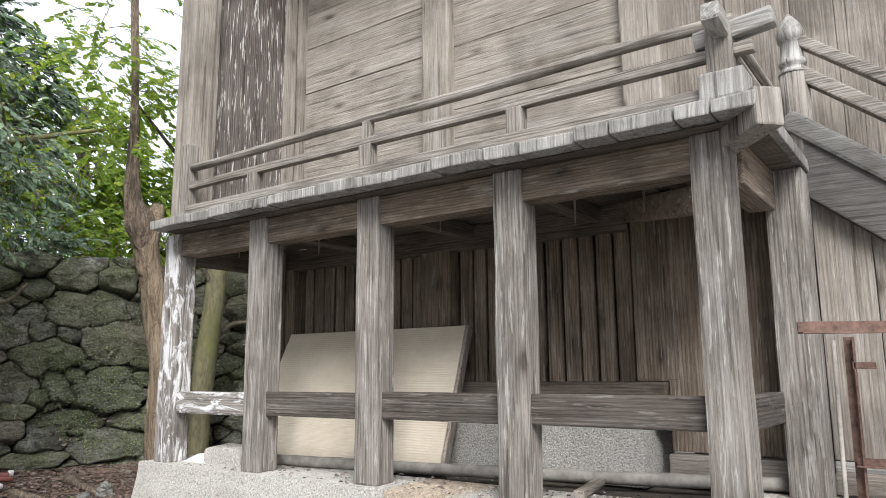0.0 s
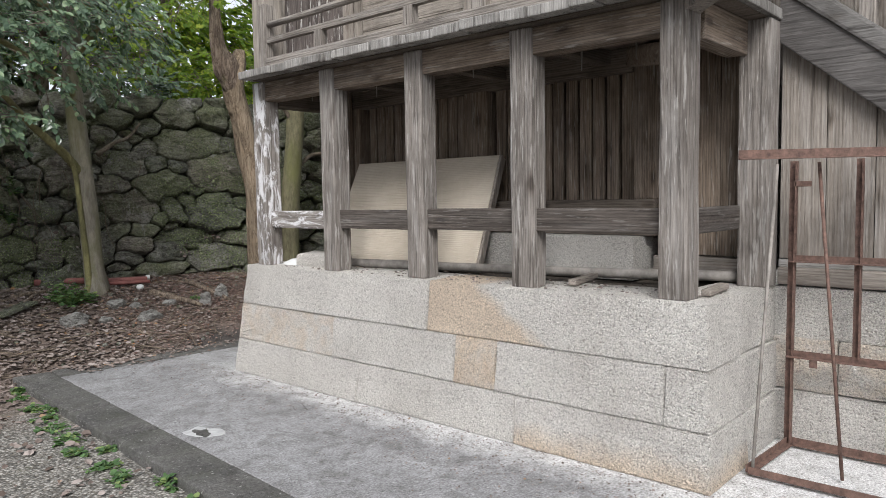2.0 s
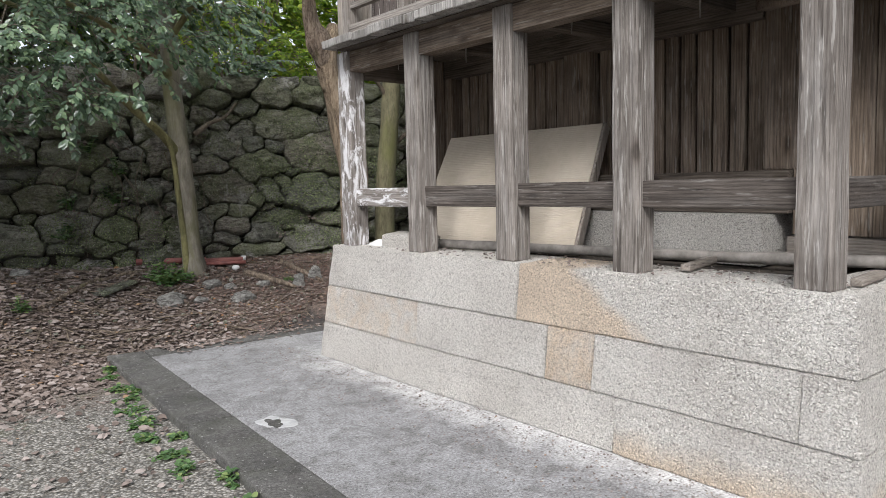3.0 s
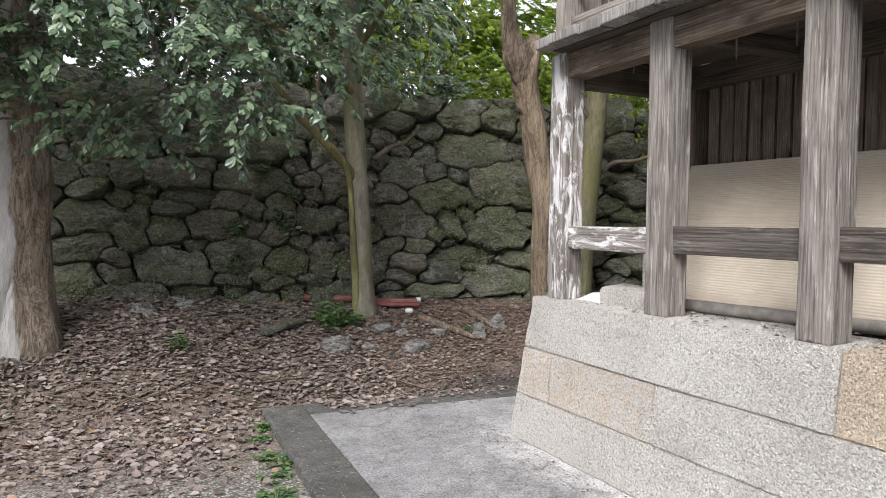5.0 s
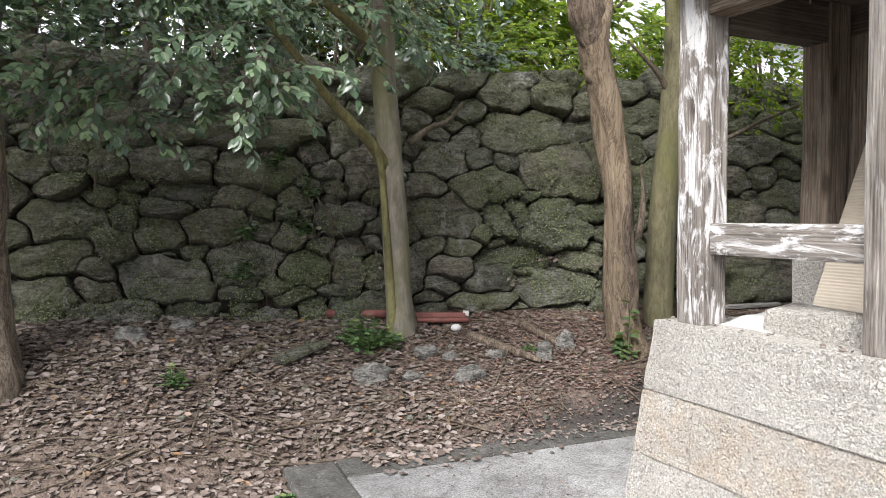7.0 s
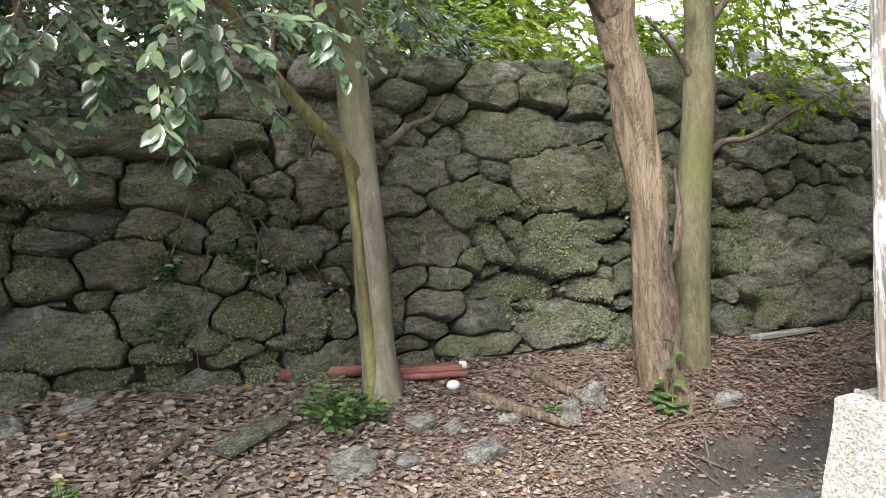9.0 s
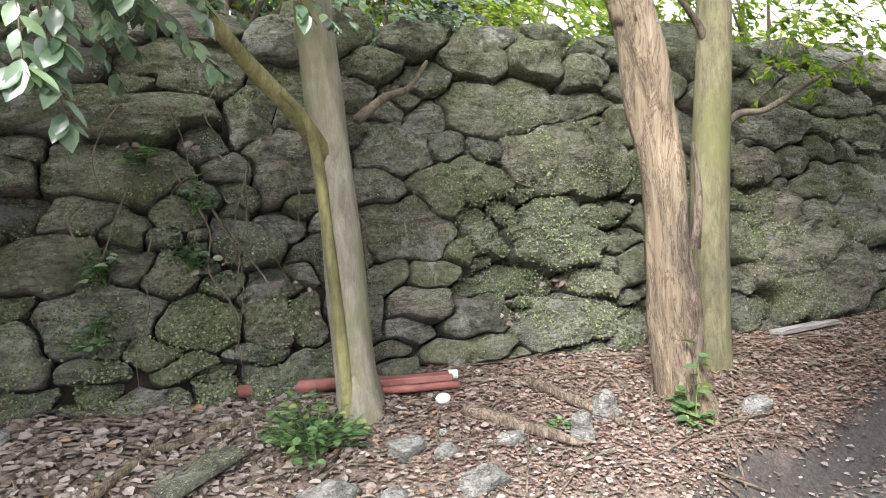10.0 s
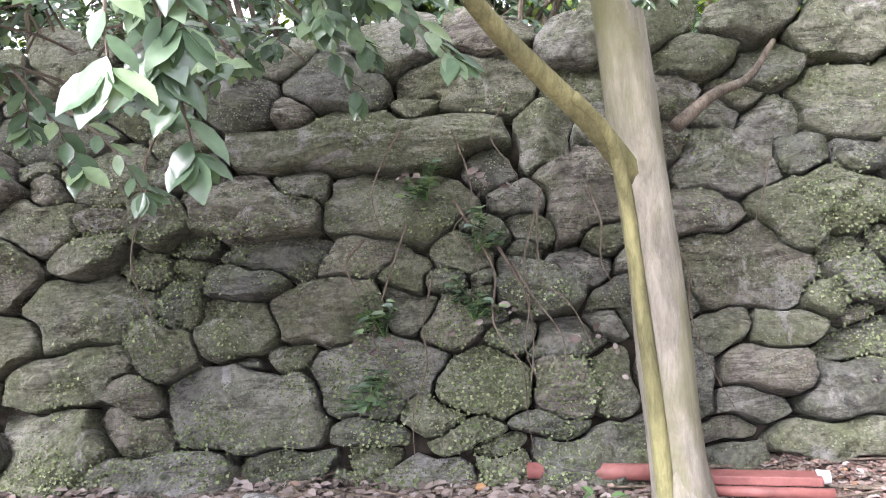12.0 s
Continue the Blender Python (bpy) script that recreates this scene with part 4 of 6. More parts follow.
# ---- rusty stand ----
def angle_iron(a, b, w=0.035):
    bm = beam(a, b, w, 0.006, 0)
    other = beam(a, b, 0.006, w, 0)
    me = bpy.data.meshes.new("leg")
    other.to_mesh(me)
    other.free()
    n0 = len(bm.verts)
    bm.from_mesh(me)
    bpy.data.meshes.remove(me)
    d = (Vector(b) - Vector(a)).normalized()
    up = Vector((0, 0, 1)) if abs(d.z) < 0.95 else Vector((0, 1, 0))
    y = up.cross(d).normalized()
    z = d.cross(y)
    for v in list(bm.verts)[n0:]:
        v.co += y * (w / 2) + z * (w / 2)
    return bm


def rusty_stand():
    top = thing("iron_stand", (0.6, -0.5, 0.0), "tall rusty stand welded from angle iron", "stand")
    p1, p2, p3, p4 = (0.27, -0.12), (0.84, -0.15), (0.84, -0.84), (0.27, -0.82)
    for a, b in ((p1, p2), (p2, p3), (p3, p4), (p4, p1)):
        part("base_bar", angle_iron((*a, 0.02), (*b, 0.02)), RUST, top)
    part("upright", angle_iron((*p2, 0.0), (0.84, -0.16, 1.6), 0.04), RUST, top)
    part("upright", angle_iron((*p3, 0.0), (0.84, -0.84, 1.62), 0.04), RUST, top)
    part("middle_upright", angle_iron((0.84, -0.48, 0.55), (0.84, -0.48, 1.6)), RUST, top)
    part("middle_upright", angle_iron((0.84, -0.76, 0.05), (0.84, -0.76, 0.52)), RUST, top)
    for z in (1.05, 0.52):
        part("cross_bar", angle_iron((0.82, -0.13, z), (0.82, -0.86, z)), RUST, top)
    part("top_bar", angle_iron((0.3, -0.04, 1.6), (0.86, -0.92, 1.6), 0.045), RUST, top)
    for a, b in (((0.28, -0.13, 0.02), (0.7, -0.1, 1.58)), ((0.45, -0.5, 0.02), (0.6, -0.33, 1.58)), ((0.78, -0.82, 0.02), (0.72, -0.62, 1.6))):
        part("brace_rod", tube([a, b], [0.009, 0.009], 8), POLE if a[0] < 0.3 else RUST, top, smooth=True)
    for y in (-0.27, -0.68):
        part("lug", box(0.80, y - 0.02, 0.475, 0.806, y + 0.02, 0.52, 0.002), RUST, top)
    part("lug", box(0.82, -0.24, 1.46, 0.826, -0.15, 1.49, 0.002), RUST, top)
    return top


rusty_stand()


# ---- trunks ----
def tree(name, place, label):
    return thing(name, place, label, "tree")


tree_leafy = tree("evergreen_tree", (-0.24, 6.44, 0.42), "slim grey-barked evergreen tree with glossy hanging foliage")
part("trunk", limb([(-0.2, 6.43, 0.3), (-0.21, 6.43, 0.55), (-0.24, 6.44, 1.2), (-0.29, 6.44, 1.9), (-0.33, 6.45, 2.6), (-0.3, 6.5, 4.6), (-0.35, 6.4, 5.6)], 0.108, 0.08, 6, 14, 0.12, 3.0, 0.05), BARK_GREY, tree_leafy, smooth=True)
part("root_flare", tube([(-0.2, 6.43, 0.3), (-0.2, 6.43, 0.42), (-0.205, 6.43, 0.56), (-0.21, 6.43, 0.75)], [0.19, 0.145, 0.112, 0.08], 14, 0.25, 4.0, 0.1), BARK_GREY, tree_leafy, smooth=True)
for pts, r in ((((-0.27, 6.44, 1.7), (-0.5, 6.32, 1.93), (-0.86, 6.15, 2.2), (-1.2, 5.85, 2.45), (-1.7, 5.4, 2.75), (-2.4, 5.1, 2.9)), 0.05),
               (((-0.3, 6.44, 2.5), (-0.7, 6.2, 2.75), (-1.6, 5.9, 3.1), (-2.8, 5.6, 3.3)), 0.045),
               (((-0.32, 6.44, 2.9), (-0.2, 5.9, 3.3), (-0.5, 5.2, 3.5)), 0.035),
               (((-0.32, 6.46, 3.3), (-1.2, 6.6, 3.7), (-2.6, 6.5, 4.0), (-3.8, 6.2, 4.1)), 0.045),
               (((-0.32, 6.46, 3.4), (0.4, 6.2, 3.7), (1.0, 6.0, 3.9)), 0.035)):
    part("branch", limb(pts, r, 0.012, 5, 8, 0.1, r * 100), BARK_YELLOW, tree_leafy, smooth=True)
part("branch", limb([(-0.1, 6.5, 1.95), (0.1, 6.55, 2.08), (0.3, 6.62, 2.16), (0.45, 6.66, 2.32)], 0.028, 0.012, 5, 8, 0.1, 2.0), TWIG, tree_leafy, smooth=True)

part("side_stem", limb([(-0.29, 6.385, 0.4), (-0.315, 6.38, 0.9), (-0.35, 6.385, 1.4), (-0.375, 6.38, 1.7), (-0.46, 6.31, 1.9), (-0.6, 6.24, 2.02)], 0.034, 0.02, 5, 10, 0.1, 2.0), BARK_YELLOW, tree_leafy, "olive-green stem grown against the trunk", smooth=True)

tree_bare = tree("stripped_tree", (1.5, 5.8, 0.3), "leaning tan tree trunk with stripped flaking bark")
part("trunk", limb([(1.43, 5.78, 0.12), (1.41, 5.78, 0.45), (1.385, 5.79, 0.9), (1.36, 5.8, 1.6), (1.27, 5.82, 2.2), (1.16, 5.82, 2.62), (1.11, 5.82, 2.8)], 0.12, 0.118, 7, 18, 0.3, 9.0, 0.07), BARK_TAN, tree_bare, smooth=True)
part("root_flare", tube([(1.47, 5.72, 0.05), (1.46, 5.74, 0.22), (1.43, 5.76, 0.42), (1.41, 5.78, 0.7)], [0.26, 0.19, 0.135, 0.09], 14, 0.4, 2.0, 0.12), BARK_TAN, tree_bare, smooth=True)
fork_path = spline([(1.24, 5.82, 2.3), (1.13, 5.82, 2.7), (1.03, 5.82, 2.95), (0.95, 5.81, 3.15), (0.93, 5.8, 3.6), (0.9, 5.8, 4.3), (0.82, 5.8, 5.4)], 5)
part("fork", tube(fork_path, [0.06 if k < 5 else max(0.035, 0.105 - 0.0045 * max(0, k - 8)) + 0.035 * math.exp(-((k - 9) / 3) ** 2) for k in range(len(fork_path))], 16, 0.35, 5.0, 0.08), BARK_PLATES, tree_bare, "dark living stem above the swollen fork", smooth=True)
stub_path = spline([(1.2, 5.83, 2.4), (1.17, 5.83, 2.7), (1.22, 5.84, 2.95), (1.27, 5.86, 3.12)], 5)
part("stub", tube(stub_path, [0.1 + 0.02 * math.sin(k * 0.25) - 0.004 * max(0, k - 9) for k in range(len(stub_path))], 14, 0.4, 8.0, 0.12), BARK_TAN, tree_bare, "broken bare stub of the fork", smooth=True)
part("bark_sheet", limb([(1.45, 5.73, 0.12), (1.425, 5.728, 0.45), (1.4, 5.738, 0.9), (1.385, 5.745, 1.3), (1.38, 5.765, 1.65), (1.35, 5.79, 1.95)], 0.106, 0.06, 9, 22, 0.55, 3.0, 0.1), BARK_PLATES, tree_bare, "rough brown bark left on one side", smooth=True)
part("bark_splinter", limb([(1.5, 5.72, 1.2), (1.53, 5.7, 1.5), (1.515, 5.71, 1.78)], 0.03, 0.008, 4, 6, 0.3, 1.0), BARK_OLD, tree_bare, smooth=True)

tree_green = tree("green_barked_tree", (1.92, 5.92, 0.4), "straight tree with smooth moss-green bark")
part("trunk", limb([(1.9, 5.92, 0.25), (1.9, 5.92, 0.7), (1.95, 5.93, 1.4), (2.06, 5.94, 2.3), (2.1, 5.95, 2.9), (2.12, 6.0, 4.0), (2.3, 6.1, 5.4)], 0.125, 0.09, 6, 14, 0.08, 1.0), BARK_GREEN, tree_green, smooth=True)
for pts, r in ((((2.1, 5.95, 1.85), (2.35, 5.98, 2.0), (2.7, 6.0, 2.05), (3.2, 5.98, 2.25), (3.9, 6.0, 2.5)), 0.03),
               (((2.05, 5.95, 2.35), (1.9, 5.95, 2.55), (1.6, 5.98, 2.8)), 0.035),
               (((2.12, 5.97, 2.7), (2.5, 5.95, 3.1), (3.1, 5.9, 3.6)), 0.035),
               (((2.12, 6.0, 3.3), (1.6, 6.0, 3.7), (0.8, 5.8, 4.2)), 0.035)):
    part("branch", limb(pts, r, 0.01, 5, 7, 0.15, r * 77), TWIG, tree_green, smooth=True)

tree_old = tree("old_tree", (-3.06, 6.45, 0.4), "thick old tree with pale flaking bark")
part("trunk", limb([(-3.06, 6.45, 0.2), (-3.06, 6.45, 0.7), (-3.05, 6.45, 1.6), (-3.05, 6.45, 2.6), (-3.15, 6.5, 5.5)], 0.285, 0.24, 7, 18, 0.3, 6.0, 0.08), BARK_PALE_SIDE, tree_old, smooth=True)
part("root_flare", tube([(-3.06, 6.4, 0.1), (-3.06, 6.42, 0.4), (-3.06, 6.44, 0.7), (-3.06, 6.45, 1.0)], [0.39, 0.34, 0.3, 0.22], 18, 0.4, 7.0, 0.12), BARK_PALE_SIDE, tree_old, smooth=True)


# ---- foliage ----
def crown(owner, name, material, starts, seed, length, size, droop, label="", fan=0):
    """Leaves and twigs of one tree. starts: rows of (place, way)."""
    rng = random.Random(seed)
    leaves, twigs = [], bmesh.new()
    for p, w in starts:
        sprig(rng, p, w, rng.uniform(*length), size, leaves, twigs, droop)
        for _ in range(fan):
            sprig(rng, p + rand_dir(rng) * 0.1, w + rand_dir(rng) * 0.7, rng.uniform(*length) * 0.8, size, leaves, twigs, droop)
    ob = new(name, leaf_mesh(name, leaves, material, owner.name.startswith("evergreen")))
    ob.parent = owner
    ob.matrix_parent_inverse = Matrix.Translation(-owner.location)
    tagged(ob, label, kind="stuff")
    part("branchwork", twigs, TWIG, owner)["kind"] = "stuff"
    return ob


def cloud_of(rng, count, centre, size, low=None, keep=None):
    """Places and ways of twigs in an uneven cloud."""
    out = []
    while len(out) < count:
        d = rand_dir(rng) * rng.random() ** 0.45
        p = Vector((centre[0] + d.x * size[0], centre[1] + d.y * size[1], centre[2] + d.z * size[2]))
        if noise.noise(p * 1.5 + Vector((seed_shift, 0, 0))) < -0.02:
            continue
        if low is not None and p.z < low(p):
            continue
        if keep is not None and not keep(p):
            continue
        w = Vector((p.x - centre[0], p.y - centre[1], 0.0))
        w = w.normalized() if w.length > 0.1 else Vector((1, 0, 0))
        out.append((p, w * 0.7 + Vector((0, -0.5, 0)) + rand_dir(rng) * 0.8))
    return out


seed_shift = 0.0
rng = random.Random(31)


def low_edge(p):
    """The hanging lower edge of the evergreen's crown."""
    side = min(1.0, max(0.0, (p.x + 1.55) / 0.7))
    return 1.9 + 0.36 * noise.noise(Vector((p.x * 1.6, p.y * 1.3, 7))) + 0.8 * side


starts = cloud_of(rng, 290, (-1.9, 5.6, 3.0), (2.0, 1.0, 1.2), low_edge)
starts += cloud_of(rng, 230, (-3.4, 5.6, 3.3), (1.5, 1.1, 1.2), low_edge)
starts += cloud_of(rng, 60, (-0.6, 6.1, 3.5), (0.8, 0.8, 0.9), low_edge)
starts += cloud_of(rng, 10, (-1.3, 5.2, 2.55), (0.8, 0.5, 0.5), low_edge)
# single sprigs that hang below the crown
hanging = []
for p, w in (((-1.62, 4.9, 2.05), (-0.05, 0.0, -2)), ((-1.6, 4.92, 1.98), (-0.3, -0.1, -1.2)), ((-1.08, 5.08, 2.36), (0.02, -0.1, -2)), ((-1.1, 5.08, 2.2), (0.4, -0.1, -0.9)),
             ((-1.4, 5.5, 2.3), (-0.1, 0.0, -2)), ((-1.45, 5.45, 2.25), (0.1, -0.1, -1.6)), ((-1.62, 4.85, 2.2), (0.2, -0.1, -0.9)), ((-1.55, 4.85, 2.15), (-0.8, 0.0, -0.5)),
             ((-1.3, 5.4, 2.3), (0.8, -0.1, -0.8)), ((-1.75, 5.5, 2.15), (-0.3, -0.2, -1.0)), ((-1.8, 5.55, 2.2), (0.6, -0.2, -0.9)), ((-0.75, 5.7, 2.6), (0.3, -0.3, -0.8)),
             ((-0.5, 6.2, 2.45), (0.5, -0.5, -0.5)), ((-2.45, 5.75, 2.15), (-0.9, -0.1, -0.35)), ((-2.2, 5.7, 2.0), (-0.9, -0.2, -0.3)),
             ((-2.1, 5.7, 2.0), (0.5, -0.2, -0.8)), ((-2.3, 5.7, 1.95), (0.8, -0.2, -0.6)), ((-2.0, 5.65, 1.9), (0.9, -0.1, -0.5)), ((-1.9, 5.3, 2.15), (-0.5, -0.4, -0.8))):
    hanging.append((Vector(p), Vector(w)))
# largely unseen crown, added and thickened to shade the left of the wall
old_starts = cloud_of(rng, 430, (-4.7, 5.8, 4.7), (2.4, 2.0, 1.5), lambda p: 3.1)
crown(tree_old, "crown", LEAF_DARK, old_starts, 15, (0.35, 0.6), 0.12, 0.7)
for k in range(5):
    a = 1.2 * k
    tip = Vector((-4.2 + 1.6 * math.cos(a), 5.6 + 1.4 * math.sin(a), 4.9))
    part("branch", limb([(-3.3, 6.48, 3.2 + 0.3 * k), (-3.8 + 0.6 * math.cos(a), 6.0 + 0.5 * math.sin(a), 4.2), tip], 0.08, 0.015, 5, 8, 0.15, k), BARK_OLD, tree_old, smooth=True)
# foliage mostly above the view, added to shade the wall's left side
starts += cloud_of(rng, 130, (-2.1, 6.2, 4.3), (2.0, 1.2, 0.8), lambda p: 3.5)
starts = [q for q in starts if q[0].x < (-0.22 if q[0].z < 2.75 else 0.3)]
crown(tree_leafy, "hanging_sprays", LEAF_DARK, hanging, 25, (0.2, 0.3), 0.07, 0.8, fan=1)
crown(tree_leafy, "crown", LEAF_DARK, starts, 5, (0.22, 0.42), 0.068, 0.95, fan=2)
seed_shift = 20.0
starts = cloud_of(rng, 190, (1.1, 6.2, 4.4), (1.3, 0.9, 1.2))
crown(tree_bare, "crown", LEAF_BRIGHT, starts, 6, (0.25, 0.45), 0.07, 0.5)
starts = cloud_of(rng, 110, (2.6, 6.0, 3.6), (1.3, 0.7, 0.9)) + cloud_of(rng, 90, (3.5, 6.0, 2.85), (1.0, 0.5, 0.55))
for k in range(26):
    s = k / 25
    p = Vector((2.7 + 1.4 * s, 6.0 + rng.uniform(-0.15, 0.15), 2.15 + 0.45 * s + rng.uniform(-0.1, 0.2)))
    starts.append((p, Vector((rng.uniform(0, 1), rng.uniform(-0.8, 0.4), rng.uniform(-0.3, 0.5)))))
crown(tree_green, "crown", LEAF_BRIGHT, starts, 7, (0.22, 0.4), 0.065, 0.4)


# ---- terrace above the wall: shrubs, house ----
def terrace():
    bm = bmesh.new()
    back = [wall_point(-60, 2.55, -0.1), wall_point(60, 2.5, -0.1)]
    far = [Vector((-60, 120, 3.2)), Vector((60, 120, 3.2))]
    vs = [bm.verts.new(p) for p in (back[0], back[1], far[1], far[0])]
    low = [bm.verts.new(p - Vector((0, 0, 2.4))) for p in (back[0], back[1], far[1], far[0])]
    bm.faces.new(vs)
    bm.faces.new(low[::-1])
    for i in range(4):
        bm.faces.new((vs[i], low[i], low[(i + 1) % 4], vs[(i + 1) % 4]))
    return solo("terrace", bm, EARTH, "dark earth terrace held back by the stone wall", "ground", kind="structure")


terrace()


def shrub(place, size, material, count, seed, leaf, label):
    """A bush of several stems with an open leafy crown."""
    top = thing("shrub", place, label, "shrub", "shrubs above the wall")
    rng = random.Random(seed)
    base = Vector(place)
    stems = bmesh.new()
    for k in range(5):
        d = rand_dir(rng, 0.2, 0.9)
        tip = base + Vector((d.x * size[0] * 0.8, d.y * size[1] * 0.8, size[2] * rng.uniform(0.8, 1.7)))
        limb([base + Vector((d.x * 0.1, d.y * 0.1, -0.1)), base.lerp(tip, 0.45) + rand_dir(rng) * 0.1, tip], 0.03, 0.006, 4, 6, 0.1, k, bm=stems)
    part("branchwork", stems, TWIG, top)["kind"] = "stuff"
    rows = cloud_of(rng, count, base + Vector((0, 0, size[2])), size)
    crown(top, "crown", material, rows, seed + 1, (0.2, 0.42), leaf, 0.3)


for k, (u, back, size, bright, count) in enumerate(((-5.2, 1.0, (1.5, 0.8, 1.6), 0, 300), (-3.4, 1.3, (1.4, 0.8, 1.7), 0, 480), (-1.7, 1.2, (1.2, 0.8, 1.5), 0, 440), (-0.2, 0.8, (0.9, 0.6, 0.9), 0, 170), (0.8, 0.5, (0.6, 0.4, 0.35), 0, 80),
                                                    (1.3, 1.5, (1.0, 0.7, 1.1), 1, 170), (2.5, 1.2, (0.9, 0.6, 0.65), 1, 110), (3.7, 0.9, (0.8, 0.5, 0.55), 1, 200), (4.9, 1.0, (0.9, 0.6, 0.9), 1, 220),
                                                    (-0.2, 3.0, (1.8, 0.9, 2.0), 1, 330), (-3.4, 3.2, (2.0, 0.9, 2.3), 1, 300), (2.4, 3.4, (1.5, 0.9, 1.6), 1, 150), (-6.8, 1.5, (1.6, 1.0, 2.0), 0, 260))):
    seed_shift = k * 9.0
    p = wall_point(u, 2.55) + Vector((0, back, -0.05))
    shrub(p, size, LEAF_BRIGHT if bright else LEAF_DARK, count, 100 + k, 0.075, "bright yellow-green shrub growing above the wall" if bright else "dark evergreen shrub growing above the wall")


def background_tree(place, height, spread, material, count, seed, label):
    top = thing("background_tree", place, label, "tree", "trees beyond the wall")
    rng = random.Random(seed)
    base = Vector(place)
    part("trunk", limb([base - Vector((0, 0, 0.3)), base + Vector((0.1, 0, height * 0.4)), base + Vector((0.0, 0.1, height))], 0.16, 0.05, 6, 10, 0.15, seed), BARK_OLD, top, smooth=True)
    for k in range(6):
        d = rand_dir(rng, 0.1, 0.6)
        z = height * (0.3 + 0.1 * k)
        part("branch", limb([base + Vector((0, 0, z)), base + Vector((d.x * spread[0] * 0.4, d.y * spread[1] * 0.4, z + 0.4)), base + Vector((d.x * spread[0] * 0.85, d.y * spread[1] * 0.85, z + 0.8))], 0.06, 0.012, 4, 7, 0.15, k), BARK_OLD, top, smooth=True)
    rows = cloud_of(rng, count, base + Vector((0, 0, height * 0.65)), spread)
    crown(top, "crown", material, rows, seed + 1, (0.35, 0.6), 0.125, 0.4)


for k, (x, y, h, spread, bright, count) in enumerate(((0.6, 10.2, 3.4, (1.9, 1.2, 2.0), 0, 720), (3.2, 11.2, 3.4, (2.2, 1.2, 2.1), 1, 640), (-3.0, 10.5, 4.2, (2.4, 1.3, 2.4), 0, 700), (5.8, 12.0, 2.6, (1.8, 1.2, 1.6), 1, 380), (-5.8, 10.8, 4.0, (2.0, 1.3, 2.4), 0, 560), (-1.2, 10.9, 4.4, (1.8, 1.2, 2.4), 0, 340))):
    seed_shift = 50.0 + 7.0 * k
    background_tree((x, y, 2.6), h, spread, LEAF_BRIGHT if bright else LEAF_DARK, count, 300 + k, "yellow-green tree standing beyond the wall" if bright else "dark green tree standing beyond the wall")


def far_house():
    top = thing("house", (17.0, 18.0, 2.6), "pale house with ribbed metal siding beyond the wall", "house")
    bm = bmesh.new()
    n = 120
    lo = [bm.verts.new((13.6 + 9.0 * k / n, 16.0 - (0.05 if k % 4 in (1, 2) else 0.0), 2.6)) for k in range(n + 1)]
    hi = [bm.verts.new(v.co + Vector((0, 0, 3.8))) for v in lo]
    for k in range(n):
        bm.faces.new((lo[k], lo[k + 1], hi[k + 1], hi[k]))
    part("wall", bm, SIDING, top)
    part("side_wall", box(13.6, 16.02, 2.6, 22.6, 22.0, 6.4, 0), SIDING, top)
    part("roof", box(13.2, 15.5, 6.4, 23.0, 22.5, 6.5, 0.02), SIDING, top)
    part("fence", box(9.0, 12.0, 2.6, 18.0, 12.06, 4.5, 0.01), SIDING, top)


far_house()


# ---- dry-stone wall ----
# the larger stones of the wall, stretch by stretch: along, up, half length, half height
MIDDLE_STONES = [(0.42, 1.37, 0.3, 0.2), (1.41, 1.28, 0.35, 0.25), (0.88, 1.62, 0.34, 0.18), (1.59, 1.77, 0.47, 0.25), (1.26, 2.14, 0.44, 0.22), (0.46, 2.08, 0.11, 0.11), (0.76, 2.08, 0.12, 0.11), (0.47, 1.89, 0.25, 0.17),
                 (0.82, 1.89, 0.14, 0.11), (0.93, 1.29, 0.11, 0.13), (0.27, 1.12, 0.15, 0.09), (0.53, 1.1, 0.16, 0.09), (1.01, 1.02, 0.36, 0.1), (1.59, 0.95, 0.21, 0.11), (0.43, 0.92, 0.21, 0.1), (0.79, 0.85, 0.22, 0.14),
                 (1.34, 0.77, 0.44, 0.15), (1.07, 0.87, 0.09, 0.04), (0.3, 0.81, 0.17, 0.07), (0.7, 0.65, 0.24, 0.08), (0.09, 0.94, 0.13, 0.17), (0.73, 1.22, 0.09, 0.07), (1.99, 1.83, 0.19, 0.26)]
TOP_STONES = [(1.98, 2.39, 0.21, 0.15), (1.62, 2.49, 0.25, 0.16), (1.17, 2.47, 0.23, 0.15), (0.78, 2.33, 0.17, 0.12), (0.45, 2.42, 0.23, 0.1), (0.26, 2.21, 0.12, 0.12), (0.24, 1.98, 0.1, 0.09), (1.76, 1.4, 0.14, 0.09),
              (2.11, 2.57, 0.21, 0.07), (1.76, 2.65, 0.15, 0.07), (1.99, 1.45, 0.15, 0.06), (1.77, 1.09, 0.1, 0.07), (1.93, 1.23, 0.15, 0.07), (0.89, 1.45, 0.11, 0.07), (1.92, 2.19, 0.3, 0.1), (2.69, 2.05, 0.2, 0.1),
              (2.53, 1.48, 0.16, 0.07), (2.41, 1.21, 0.13, 0.08), (0.19, 0.72, 0.11, 0.05), (1.06, 1.83, 0.11, 0.09), (2.38, 2.56, 0.22, 0.12)]
